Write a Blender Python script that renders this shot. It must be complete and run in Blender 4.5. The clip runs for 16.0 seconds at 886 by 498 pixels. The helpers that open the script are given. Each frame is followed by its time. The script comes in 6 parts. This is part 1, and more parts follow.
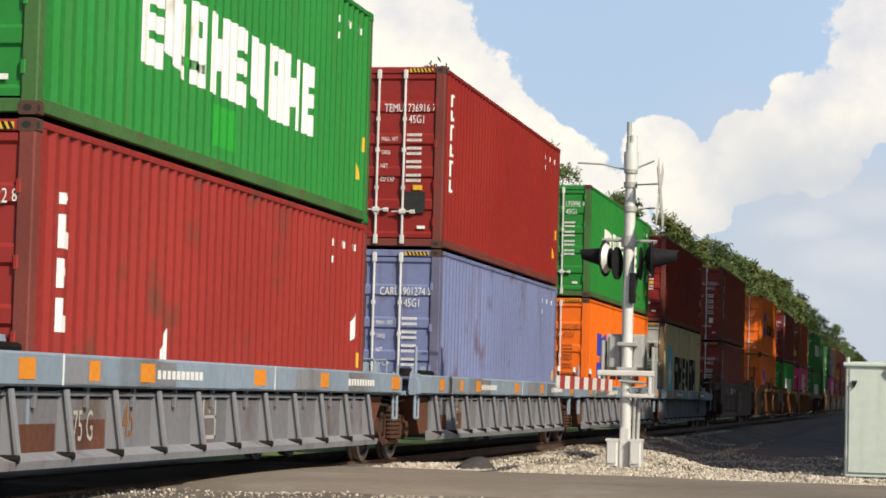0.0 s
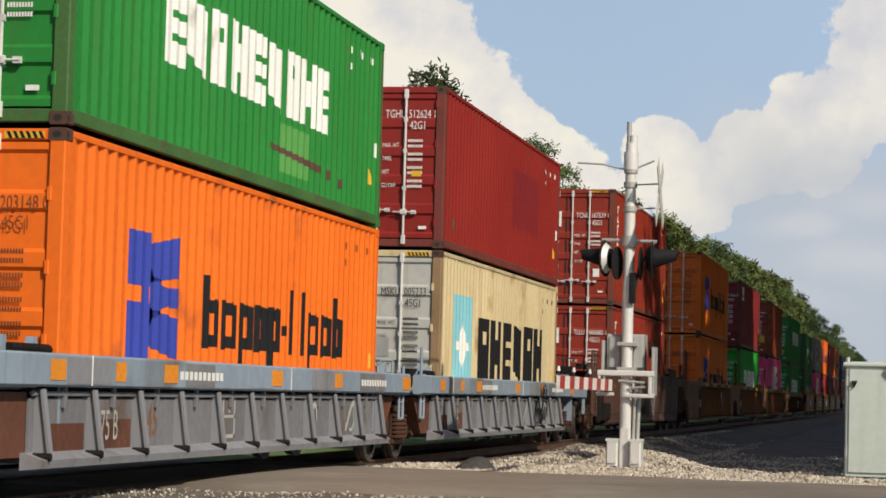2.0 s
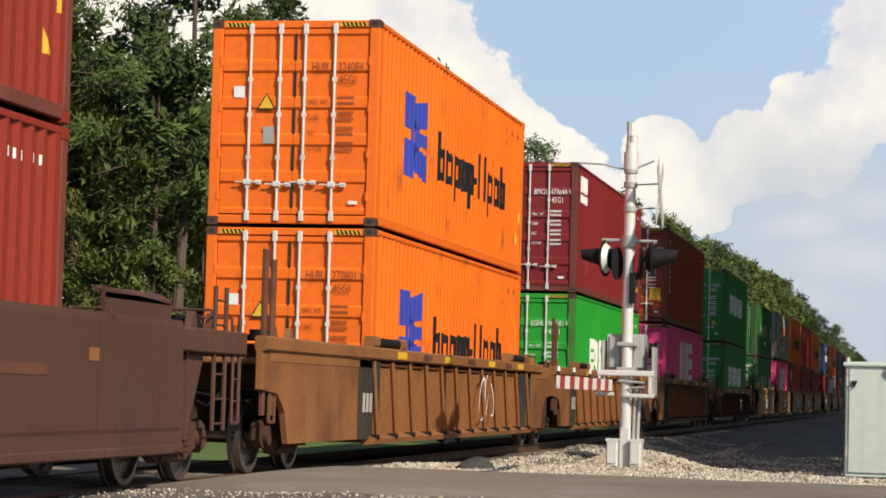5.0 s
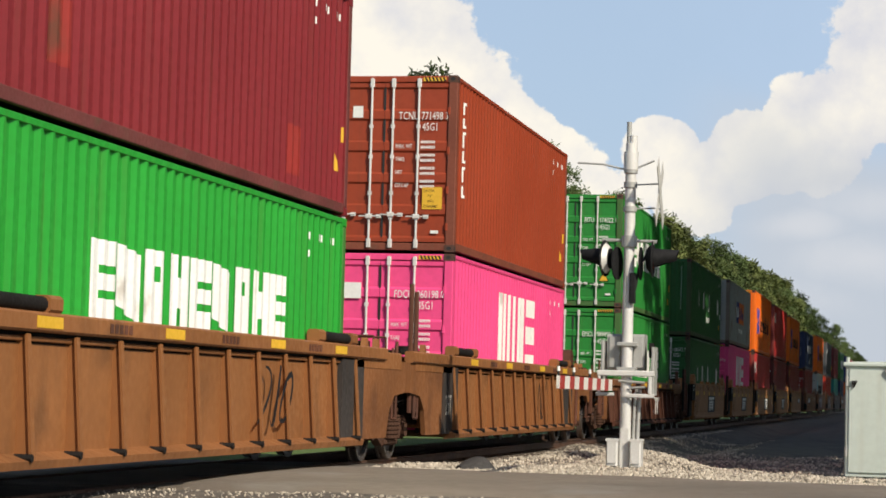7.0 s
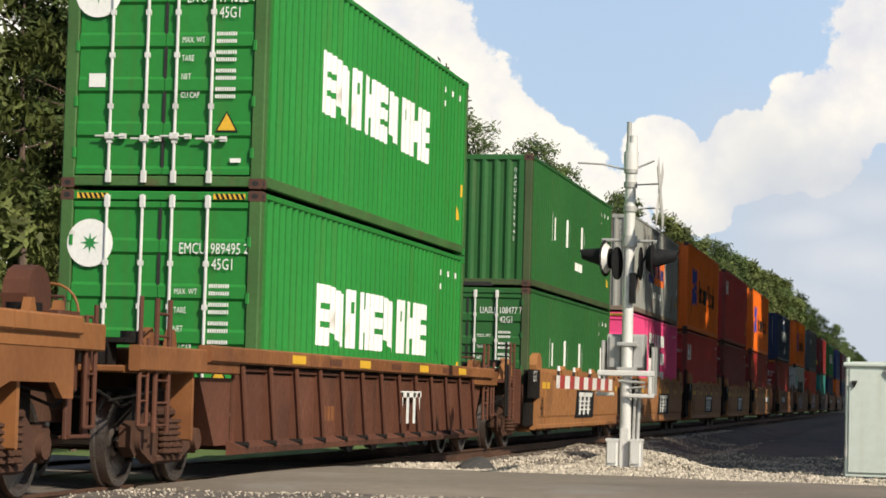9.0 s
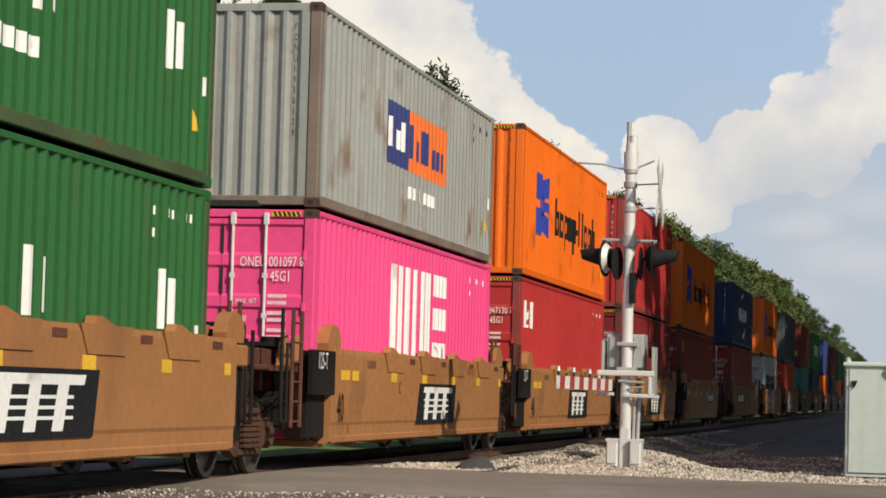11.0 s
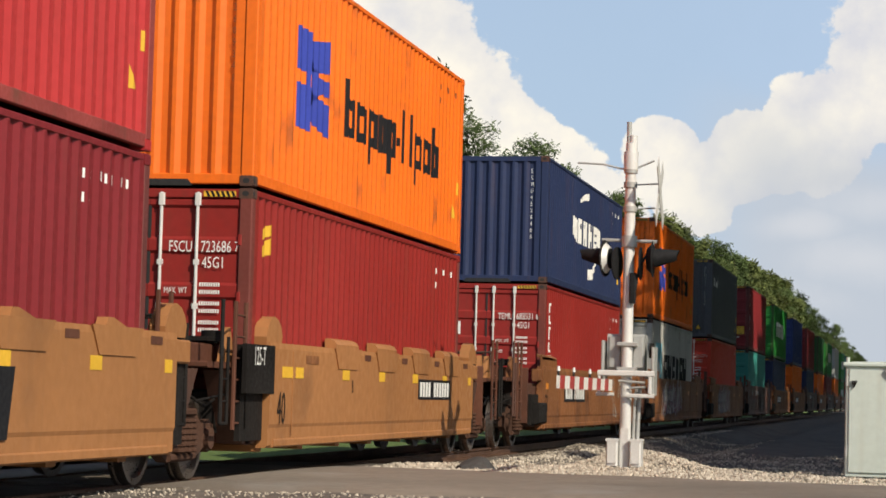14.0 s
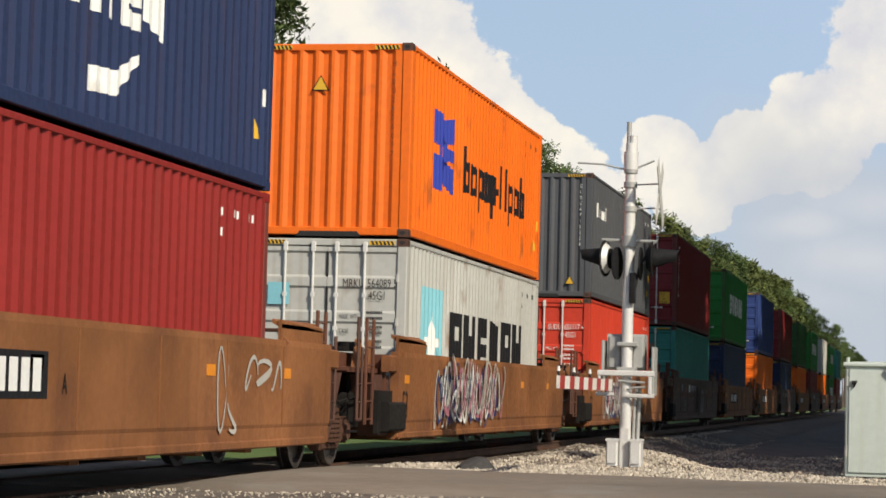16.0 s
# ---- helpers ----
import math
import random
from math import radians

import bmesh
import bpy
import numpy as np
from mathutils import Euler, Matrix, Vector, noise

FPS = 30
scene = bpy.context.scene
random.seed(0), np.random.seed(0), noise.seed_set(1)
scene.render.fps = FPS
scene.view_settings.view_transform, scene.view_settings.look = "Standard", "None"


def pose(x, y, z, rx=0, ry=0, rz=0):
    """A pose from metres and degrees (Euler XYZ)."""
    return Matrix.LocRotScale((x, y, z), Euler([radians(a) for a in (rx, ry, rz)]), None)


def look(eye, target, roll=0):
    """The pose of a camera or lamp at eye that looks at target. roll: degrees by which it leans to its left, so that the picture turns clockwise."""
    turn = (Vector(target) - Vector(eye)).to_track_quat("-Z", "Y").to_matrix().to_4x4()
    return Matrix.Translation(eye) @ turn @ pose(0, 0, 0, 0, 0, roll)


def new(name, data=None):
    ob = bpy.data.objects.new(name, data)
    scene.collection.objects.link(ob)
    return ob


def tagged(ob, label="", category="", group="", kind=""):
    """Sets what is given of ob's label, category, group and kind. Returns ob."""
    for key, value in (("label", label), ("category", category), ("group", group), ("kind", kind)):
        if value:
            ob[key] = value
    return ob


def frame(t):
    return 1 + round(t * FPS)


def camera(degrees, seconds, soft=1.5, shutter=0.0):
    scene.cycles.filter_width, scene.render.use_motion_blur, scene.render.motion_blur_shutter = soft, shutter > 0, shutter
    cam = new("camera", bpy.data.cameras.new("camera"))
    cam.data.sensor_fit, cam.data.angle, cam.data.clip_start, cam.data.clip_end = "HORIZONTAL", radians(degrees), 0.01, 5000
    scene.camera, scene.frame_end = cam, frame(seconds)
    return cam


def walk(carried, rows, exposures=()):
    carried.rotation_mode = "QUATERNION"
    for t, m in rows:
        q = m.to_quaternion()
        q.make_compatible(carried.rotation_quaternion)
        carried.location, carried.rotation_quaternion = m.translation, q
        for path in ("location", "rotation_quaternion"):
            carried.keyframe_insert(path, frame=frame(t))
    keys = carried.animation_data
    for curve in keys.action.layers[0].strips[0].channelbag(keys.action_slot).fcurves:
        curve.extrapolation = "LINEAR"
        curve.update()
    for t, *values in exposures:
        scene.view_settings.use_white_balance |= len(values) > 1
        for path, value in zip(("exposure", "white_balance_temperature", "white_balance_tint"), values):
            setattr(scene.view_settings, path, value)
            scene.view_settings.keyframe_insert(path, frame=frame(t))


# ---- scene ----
EYE = (7.346, 0.0, 1.030)
YAW, PITCH, ROLL = radians(11.609), radians(3.5385), 1.538
AIM = (EYE[0] - math.sin(YAW) * math.cos(PITCH) * 50, EYE[1] + math.cos(YAW) * math.cos(PITCH) * 50, EYE[2] + math.sin(PITCH) * 50)
cam = camera(21.783, 16.0, soft=1.7, shutter=0.0)
walk(cam, [(0.0, look(EYE, AIM, ROLL)), (16.0, look(EYE, AIM, ROLL))], exposures=[
    (0.0, 0.06), (1.0, 0.06), (1.5, 0.00), (2.0, -0.20), (2.5, -0.19), (3.0, -0.08), (3.5, 0.00), (4.0, 0.06), (6.5, -0.06), (7.0, -0.03), (8.5, -0.06), (9.0, 0.10),
    (11.5, -0.20), (12.0, -0.20), (12.5, -0.14), (13.0, -0.16), (13.5, -0.06), (14.0, -0.04), (14.5, 0.00), (15.0, 0.06), (15.5, 0.07), (16.0, -0.07)])

# the train's way along the track: speed and slowing
SPEED, SLOW = 16.752, -0.0249


def run(t):
    return SPEED * t + 0.5 * SLOW * t * t


# ---- sky and sun ----
SUN = Vector((0.60, -0.53, 0.60)).normalized()      # towards the sun


def build_sky():
    w = bpy.data.worlds.new("sky")
    scene.world = w
    w.use_nodes = True
    nt = w.node_tree
    nt.nodes.clear()
    N, L = nt.nodes.new, nt.links.new
    out, bg = N("ShaderNodeOutputWorld"), N("ShaderNodeBackground")
    sky = N("ShaderNodeTexSky")
    sky.sky_type, sky.sun_disc = "NISHITA", False
    sky.sun_elevation = math.asin(SUN.z)
    sky.sun_rotation = math.atan2(SUN.x, SUN.y)
    sky.air_density, sky.dust_density, sky.ozone_density = 1.0, 1.2, 1.5
    tc = N("ShaderNodeTexCoord")

    def m(op, a, b=None, c=None):
        n = N("ShaderNodeMath")
        n.operation = op
        for i, v in enumerate((a, b, c)):
            if v is None:
                continue
            if isinstance(v, (int, float)):
                n.inputs[i].default_value = v
            else:
                L(v, n.inputs[i])
        return n.outputs[0]

    sep = N("ShaderNodeSeparateXYZ")
    L(tc.outputs["Generated"], sep.inputs[0])
    x, y, z = sep.outputs
    az = m("MULTIPLY", m("ARCTAN2", m("MULTIPLY", x, -1.0), y), 57.2958)      # degrees left of the track
    el = m("MULTIPLY", m("ARCSINE", z), 57.2958)
    n1 = N("ShaderNodeTexNoise")
    n1.inputs["Scale"].default_value, n1.inputs["Detail"].default_value, n1.inputs["Roughness"].default_value = 30.0, 9.0, 0.56
    n2 = N("ShaderNodeTexNoise")
    n2.inputs["Scale"].default_value, n2.inputs["Detail"].default_value = 7.0, 6.0
    n3 = N("ShaderNodeTexNoise")
    n3.inputs["Scale"].default_value, n3.inputs["Detail"].default_value = 16.0, 3.0
    for n in (n1, n2, n3):
        L(tc.outputs["Generated"], n.inputs["Vector"])
    wob = m("MULTIPLY", m("SUBTRACT", n1.outputs[0], 0.5), 2.8)
    # the edge of the great cloud bank, then cumulus heaps: azimuth, elevation, half width, half height in degrees
    edge = m("MULTIPLY_ADD", m("SUBTRACT", el, 5.7), 0.93, 7.75)
    bank = m("ADD", m("MULTIPLY", m("SUBTRACT", az, edge), 1.0), m("MULTIPLY", m("SUBTRACT", n3.outputs[0], 0.5), 3.2))
    best = m("MINIMUM", bank, m("MULTIPLY", m("SUBTRACT", 30.0, az), 0.2))
    heaps = ((4.2, 5.9, 1.15, 1.2), (2.1, 6.8, 1.5, 1.6), (3.0, 6.6, 0.8, 1.0), (0.2, 8.6, 2.2, 2.9), (6.1, 6.0, 1.0, 1.0), (5.4, 4.9, 1.1, 0.9), (-3.0, 7.0, 3.0, 3.0), (4.6, 5.6, 2.0, 0.9))
    for a, e, sw, sh in heaps:
        dx = m("DIVIDE", m("SUBTRACT", az, a), sw)
        dy = m("DIVIDE", m("SUBTRACT", el, e), sh)
        d = m("SUBTRACT", 1.0, m("SQRT", m("ADD", m("MULTIPLY", dx, dx), m("MULTIPLY", dy, dy))))
        best = m("MAXIMUM", best, m("MULTIPLY", d, 2.2))
    wide = m("MULTIPLY", m("SUBTRACT", n2.outputs[0], 0.63), 3.0)
    far = m("GREATER_THAN", m("ABSOLUTE", m("SUBTRACT", az, 9.0)), 17.0)
    best = m("MAXIMUM", best, m("ADD", m("MULTIPLY", wide, far), m("MULTIPLY", m("SUBTRACT", far, 1.0), 9.0)))
    dens = N("ShaderNodeMapRange")
    dens.interpolation_type = "SMOOTHSTEP"
    L(m("ADD", best, wob), dens.inputs[0])
    dens.inputs[1].default_value, dens.inputs[2].default_value = 0.0, 0.16
    # thin grey haze low on the right
    haze = N("ShaderNodeMapRange")
    haze.interpolation_type = "SMOOTHSTEP"
    L(m("ADD", az, m("MULTIPLY", wob, 2.0)), haze.inputs[0])
    haze.inputs[1].default_value, haze.inputs[2].default_value, haze.inputs[3].default_value, haze.inputs[4].default_value = 9.0, 1.5, 0.72, 0.85
    # the haze lies low over the land; overhead the sky is clear
    hazed = N("ShaderNodeMapRange")
    hazed.interpolation_type = "SMOOTHSTEP"
    L(el, hazed.inputs[0])
    hazed.inputs[1].default_value, hazed.inputs[2].default_value, hazed.inputs[3].default_value, hazed.inputs[4].default_value = 12.0, 26.0, 1.0, 0.0
    hazy = m("MULTIPLY", haze.outputs[0], hazed.outputs[0])
    # soft veils of cloud under the heaps
    veil = None
    for a, e, sw, sh in ((1.2, 3.5, 2.4, 0.8), (3.8, 2.5, 2.6, 0.7), (0.3, 4.9, 2.4, 0.7), (2.8, 4.3, 1.6, 0.5)):
        dx = m("DIVIDE", m("SUBTRACT", az, a), sw)
        dy = m("DIVIDE", m("SUBTRACT", el, e), sh)
        d = m("SUBTRACT", 1.0, m("SQRT", m("ADD", m("MULTIPLY", dx, dx), m("MULTIPLY", dy, dy))))
        veil = d if veil is None else m("MAXIMUM", veil, d)
    thin = N("ShaderNodeMapRange")
    thin.interpolation_type = "SMOOTHSTEP"
    L(m("ADD", veil, m("MULTIPLY", wob, 0.45)), thin.inputs[0])
    thin.inputs[1].default_value, thin.inputs[2].default_value, thin.inputs[4].default_value = -0.1, 1.0, 0.5
    shade = N("ShaderNodeMapRange")
    L(m("ADD", m("MULTIPLY", best, 0.22), m("MULTIPLY", m("SUBTRACT", n1.outputs[0], 0.5), 3.2)), shade.inputs[0])
    shade.inputs[1].default_value, shade.inputs[2].default_value = -0.40, 0.60
    ramp = N("ShaderNodeMix")
    ramp.data_type = "RGBA"
    L(shade.outputs[0], ramp.inputs[0])
    ramp.inputs[6].default_value, ramp.inputs[7].default_value = (7.4, 7.4, 7.8, 1), (10.3, 9.7, 8.5, 1)
    mixh = N("ShaderNodeMix")
    mixh.data_type = "RGBA"
    L(hazy, mixh.inputs[0])
    L(sky.outputs[0], mixh.inputs[6])
    mixh.inputs[7].default_value = (5.0, 6.4, 8.4, 1)
    mixc = N("ShaderNodeMix")
    mixc.data_type = "RGBA"
    L(dens.outputs[0], mixc.inputs[0])
    L(mixh.outputs[2], mixc.inputs[6])
    L(ramp.outputs[2], mixc.inputs[7])
    # grey-blue base under the heaps
    low, lowr = N("ShaderNodeMapRange"), N("ShaderNodeMapRange")
    for n in (low, lowr):
        n.interpolation_type = "SMOOTHSTEP"
    L(m("ADD", m("ADD", el, m("MULTIPLY", m("SUBTRACT", n3.outputs[0], 0.5), 3.0)), m("MULTIPLY", m("SUBTRACT", az, 3.0), -0.25)), low.inputs[0])
    low.inputs[1].default_value, low.inputs[2].default_value, low.inputs[3].default_value, low.inputs[4].default_value = 8.0, 5.4, 0.0, 0.80
    L(az, lowr.inputs[0])
    lowr.inputs[1].default_value, lowr.inputs[2].default_value = 6.6, 3.2
    mixl = N("ShaderNodeMix")
    mixl.data_type = "RGBA"
    L(m("MULTIPLY", low.outputs[0], lowr.outputs[0]), mixl.inputs[0])
    L(mixc.outputs[2], mixl.inputs[6])
    mixl.inputs[7].default_value = (5.8, 6.15, 6.7, 1)
    mixv = N("ShaderNodeMix")
    mixv.data_type = "RGBA"
    L(thin.outputs[0], mixv.inputs[0])
    L(mixl.outputs[2], mixv.inputs[6])
    mixv.inputs[7].default_value = (7.8, 7.8, 8.0, 1)
    L(mixv.outputs[2], bg.inputs["Color"])
    bg.inputs["Strength"].default_value = 0.10
    L(bg.outputs[0], out.inputs[0])


build_sky()
sun = new("sun", bpy.data.lights.new("sun", "SUN"))
sun.data.energy, sun.data.angle, sun.data.color = 5.0, radians(0.53), (1.0, 0.90, 0.74)
sun.matrix_world = look(SUN * 60, (0, 0, 0))


# ---- materials ----
def mat(name, col, rough=0.6, metal=0.0, var=0.25, scale=3.0, dirt=None, dirt_amount=0.0, streak=0.0, bump=0.0, bump_scale=60.0, rand=0.0, spec=0.5, island=0.0):
    """A worn surface: two scales of colour change, optional dirt patches, run-down streaks and fine relief."""
    ma = bpy.data.materials.new(name)
    ma.use_nodes = True
    nt = ma.node_tree
    N, L = nt.nodes.new, nt.links.new
    p = nt.nodes["Principled BSDF"]
    p.inputs["Roughness"].default_value, p.inputs["Metallic"].default_value = rough, metal
    p.inputs["Specular IOR Level"].default_value = spec
    tc = N("ShaderNodeTexCoord")

    def noise_node(sc, detail=5.0, stretch=None):
        n = N("ShaderNodeTexNoise")
        n.inputs["Scale"].default_value, n.inputs["Detail"].default_value = sc, detail
        if stretch:
            mp = N("ShaderNodeMapping")
            mp.inputs["Scale"].default_value = stretch
            L(tc.outputs["Object"], mp.inputs[0])
            L(mp.outputs[0], n.inputs["Vector"])
        else:
            L(tc.outputs["Object"], n.inputs["Vector"])
        return n.outputs[0]

    def mix(fac, a, b, blend="MIX"):
        n = N("ShaderNodeMix")
        n.data_type, n.blend_type = "RGBA", blend
        for sock, v in ((n.inputs[0], fac), (n.inputs[6], a), (n.inputs[7], b)):
            if isinstance(v, (int, float)):
                sock.default_value = v
            elif isinstance(v, tuple):
                sock.default_value = (*v[:3], 1)
            else:
                L(v, sock)
        return n.outputs[2]

    def remap(v, lo, hi, a=0.0, b=1.0):
        n = N("ShaderNodeMapRange")
        L(v, n.inputs[0])
        for i, q in enumerate((lo, hi, a, b)):
            n.inputs[i + 1].default_value = q
        return n.outputs[0]

    dark = tuple(c * (1 - var) for c in col)
    light = tuple(min(1, c * (1 + var * 0.8) + var * 0.02) for c in col)
    big, fine = noise_node(scale * 0.25), noise_node(scale * 6)
    c = mix(remap(big, 0.3, 0.7), dark, light)
    c = mix(remap(fine, 0.35, 0.75, 0.0, 0.35), c, tuple(q * 0.7 for q in col))
    if streak > 0:
        s = noise_node(2.2, 6.0, (3.0, 3.0, 0.18))
        c = mix(remap(s, 0.55, 0.75, 0.0, streak), c, dirt or dark)
    if dirt and dirt_amount > 0:
        d = noise_node(scale * 0.6, 8.0)
        c = mix(remap(d, 0.62 - dirt_amount * 0.3, 0.72, 0.0, 0.85), c, dirt)
    if rand or island:
        inf = N("ShaderNodeObjectInfo") if rand else N("ShaderNodeNewGeometry")
        o = inf.outputs["Random"] if rand else inf.outputs["Random Per Island"]
        h = N("ShaderNodeHueSaturation")
        L(remap(o, 0, 1, 1 - (rand or island), 1 + (rand or island)), h.inputs["Value"])
        L(c, h.inputs["Color"])
        c = h.outputs[0]
    L(c, p.inputs["Base Color"])
    L(remap(fine, 0.3, 0.7, max(0.05, rough - 0.12), min(1, rough + 0.12)), p.inputs["Roughness"])
    if bump > 0:
        b = N("ShaderNodeBump")
        b.inputs["Strength"].default_value, b.inputs["Distance"].default_value = bump, 0.02
        L(noise_node(bump_scale, 4.0), b.inputs["Height"])
        L(b.outputs[0], p.inputs["Normal"])
    return ma


RUST = (0.10, 0.045, 0.025)


def paint(name, col, dirt=RUST, amount=0.0, streak=0.22, rough=0.5):
    return mat(name, col, rough, 0.0, 0.10, 1.6, dirt, amount, streak, 0.06, 25.0, spec=0.3)


PAINT = {
    "green": paint("green container paint", (0.022, 0.21, 0.035)),
    "bright_green": paint("bright green container paint", (0.02, 0.30, 0.03)),
    "dark_green": paint("dark green container paint", (0.025, 0.115, 0.03)),
    "red": paint("red-brown container paint", (0.245, 0.020, 0.016)),
    "tex_red": paint("brick-red container paint", (0.275, 0.027, 0.021), amount=0.08),
    "maroon": paint("maroon container paint", (0.195, 0.018, 0.022)),
    "brown": paint("russet container paint", (0.29, 0.048, 0.019)),
    "oxide": paint("oxide-red container paint", (0.25, 0.028, 0.015)),
    "cai": paint("light red container paint", (0.43, 0.034, 0.034)),
    "orange": paint("orange container paint", (0.82, 0.155, 0.012), (0.3, 0.08, 0.02), 0.02, 0.2),
    "lavender": paint("faded blue-lavender container paint", (0.17, 0.20, 0.36), amount=0.05, streak=0.45),
    "beige": paint("cream container paint", (0.60, 0.49, 0.29), (0.25, 0.12, 0.05), 0.08, 0.4),
    "pink": paint("magenta-pink container paint", (0.80, 0.075, 0.24), (0.4, 0.04, 0.12), 0.0, 0.1),
    "grey": paint("weathered grey container paint", (0.30, 0.31, 0.29), (0.16, 0.08, 0.04), 0.10, 0.5),
    "light_grey": paint("light grey container paint", (0.46, 0.46, 0.43), (0.2, 0.12, 0.07), 0.04, 0.35),
    "slate": paint("dark grey container paint", (0.085, 0.09, 0.10)),
    "navy": paint("navy-blue container paint", (0.021, 0.033, 0.088)),
    "signal_red": paint("bright red container paint", (0.55, 0.05, 0.025)),
    "teal": paint("teal container paint", (0.04, 0.23, 0.20)),
    "teal_pale": paint("pale green touch-up paint", (0.09, 0.30, 0.07)),
    "blue": paint("blue container paint", (0.03, 0.055, 0.19)),
}
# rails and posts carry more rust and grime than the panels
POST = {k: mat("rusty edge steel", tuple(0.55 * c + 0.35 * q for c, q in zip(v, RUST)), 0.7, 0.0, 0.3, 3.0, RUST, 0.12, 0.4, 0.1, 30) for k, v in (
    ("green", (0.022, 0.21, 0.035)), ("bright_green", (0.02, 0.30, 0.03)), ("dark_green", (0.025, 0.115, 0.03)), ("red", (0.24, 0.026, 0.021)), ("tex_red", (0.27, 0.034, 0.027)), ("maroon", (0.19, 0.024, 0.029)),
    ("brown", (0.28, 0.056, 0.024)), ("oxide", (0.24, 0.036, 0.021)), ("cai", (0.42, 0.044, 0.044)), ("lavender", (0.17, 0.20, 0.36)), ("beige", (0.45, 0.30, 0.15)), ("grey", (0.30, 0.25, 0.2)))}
CAR = {
    "gray": mat("blue-grey car paint", (0.235, 0.24, 0.262), 0.6, 0, 0.2, 1.2, (0.12, 0.09, 0.07), 0.10, 0.45, 0.1, 30),
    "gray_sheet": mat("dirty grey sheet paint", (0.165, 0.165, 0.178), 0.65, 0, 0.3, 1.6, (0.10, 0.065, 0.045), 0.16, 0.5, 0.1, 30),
    "gray_sill": mat("pale blue-grey sill paint", (0.23, 0.29, 0.36), 0.6, 0, 0.25, 0.9, (0.10, 0.09, 0.08), 0.08, 0.3, 0.1, 30),
    "dark": mat("dark brown car paint", (0.080, 0.031, 0.018), 0.65, 0, 0.25, 1.2, (0.05, 0.028, 0.02), 0.14, 0.4, 0.1, 30),
    "tan": mat("tan car paint", (0.262, 0.106, 0.035), 0.6, 0, 0.2, 1.8, (0.16, 0.07, 0.027), 0.24, 0.5, 0.1, 30, spec=0.3),
    "yellow_tan": mat("ochre-yellow car paint", (0.345, 0.152, 0.054), 0.6, 0, 0.14, 1.2, (0.22, 0.10, 0.04), 0.12, 0.35, 0.08, 30, spec=0.3),
    "rust": mat("rust-brown car paint", (0.115, 0.042, 0.023), 0.7, 0, 0.35, 1.8, (0.055, 0.026, 0.018), 0.38, 0.5, 0.12, 30, spec=0.3),
    "brown": mat("orange-brown faded car paint", (0.235, 0.092, 0.031), 0.65, 0, 0.35, 2.0, (0.115, 0.045, 0.02), 0.42, 0.5, 0.1, 30, spec=0.3),
}
WHITE = mat("white marking", (0.78, 0.78, 0.75), 0.6, var=0.08, dirt=(0.4, 0.35, 0.3), dirt_amount=0.05)
FADED = mat("faded pale marking", (0.42, 0.40, 0.36), 0.7, var=0.2, streak=0.4)
BLACK = mat("black marking", (0.010, 0.010, 0.012), 0.65, var=0.1, spec=0.25)
BLUE_MARK = mat("royal blue marking", (0.03, 0.05, 0.35), 0.6, var=0.1)
NAVY_MARK = mat("navy marking", (0.03, 0.04, 0.16), 0.6, var=0.1)
ORANGE_MARK = mat("orange marking", (0.75, 0.16, 0.03), 0.6, var=0.1)
PINK_MARK = mat("faded pink marking", (0.42, 0.16, 0.20), 0.7, var=0.2, streak=0.3)
YELLOW = mat("yellow marking", (0.72, 0.42, 0.03), 0.55, var=0.12)
REFLEX = mat("amber reflective patch", (0.75, 0.26, 0.02), 0.4, var=0.12)
CYAN = mat("pale cyan marking", (0.22, 0.52, 0.60), 0.6, var=0.12, streak=0.3)
DARK_GREEN_MARK = mat("green marking", (0.02, 0.22, 0.05), 0.6, var=0.1)
CASTING = mat("rusty steel casting", (0.10, 0.045, 0.03), 0.75, 0.2, 0.3, 6, RUST, 0.2)
BAR = mat("galvanised locking bar", (0.68, 0.67, 0.64), 0.4, 0.1, 0.2, 6, (0.25, 0.15, 0.1), 0.1)
GASKET = mat("black rubber gasket", (0.015, 0.015, 0.015), 0.8, var=0.1)
STEEL = mat("worn wheel steel", (0.20, 0.17, 0.15), 0.35, 0.8, 0.25, 4, RUST, 0.15)
TRUCK = mat("rusty brown truck casting", (0.070, 0.033, 0.020), 0.85, 0.0, 0.35, 4, (0.05, 0.03, 0.022), 0.2, 0.0, 0.2, 20, spec=0.2)
RAIL = mat("rusty rail steel", (0.13, 0.07, 0.045), 0.6, 0.5, 0.3, 5, RUST, 0.2)
# Greasy parts, and black fills where gaps hold only shade.
GREASE_AND_SHADE = mat("black greasy steel and gap shade", (0.014, 0.012, 0.011), 0.75, 0.0, 0.3, 4, spec=0.12)
CHARCOAL = mat("worn charcoal paint", (0.038, 0.033, 0.031), 0.75, 0.0, 0.3, 2, (0.09, 0.05, 0.03), 0.2, 0.4, spec=0.2)
ALU = mat("weathered aluminium", (0.68, 0.67, 0.64), 0.45, 0.15, 0.12, 5, (0.35, 0.33, 0.30), 0.08, 0.2, 0.05, 40)
GALV = mat("galvanised grey steel", (0.42, 0.42, 0.40), 0.5, 0.3, 0.2, 5, (0.25, 0.2, 0.16), 0.1, 0.2)
LAMP_BLACK = mat("matt black lamp metal", (0.010, 0.010, 0.011), 0.75, var=0.2, spec=0.2)
LENS = mat("red signal lens", (0.25, 0.008, 0.008), 0.15, var=0.1)
RED_STRIPE = mat("red reflective stripe", (0.36, 0.035, 0.03), 0.45, var=0.15, streak=0.2)
CASE = mat("pale grey-green case paint", (0.53, 0.585, 0.54), 0.5, 0.1, 0.08, 1.5, (0.42, 0.42, 0.36), 0.05, 0.3, 0.04, 30)


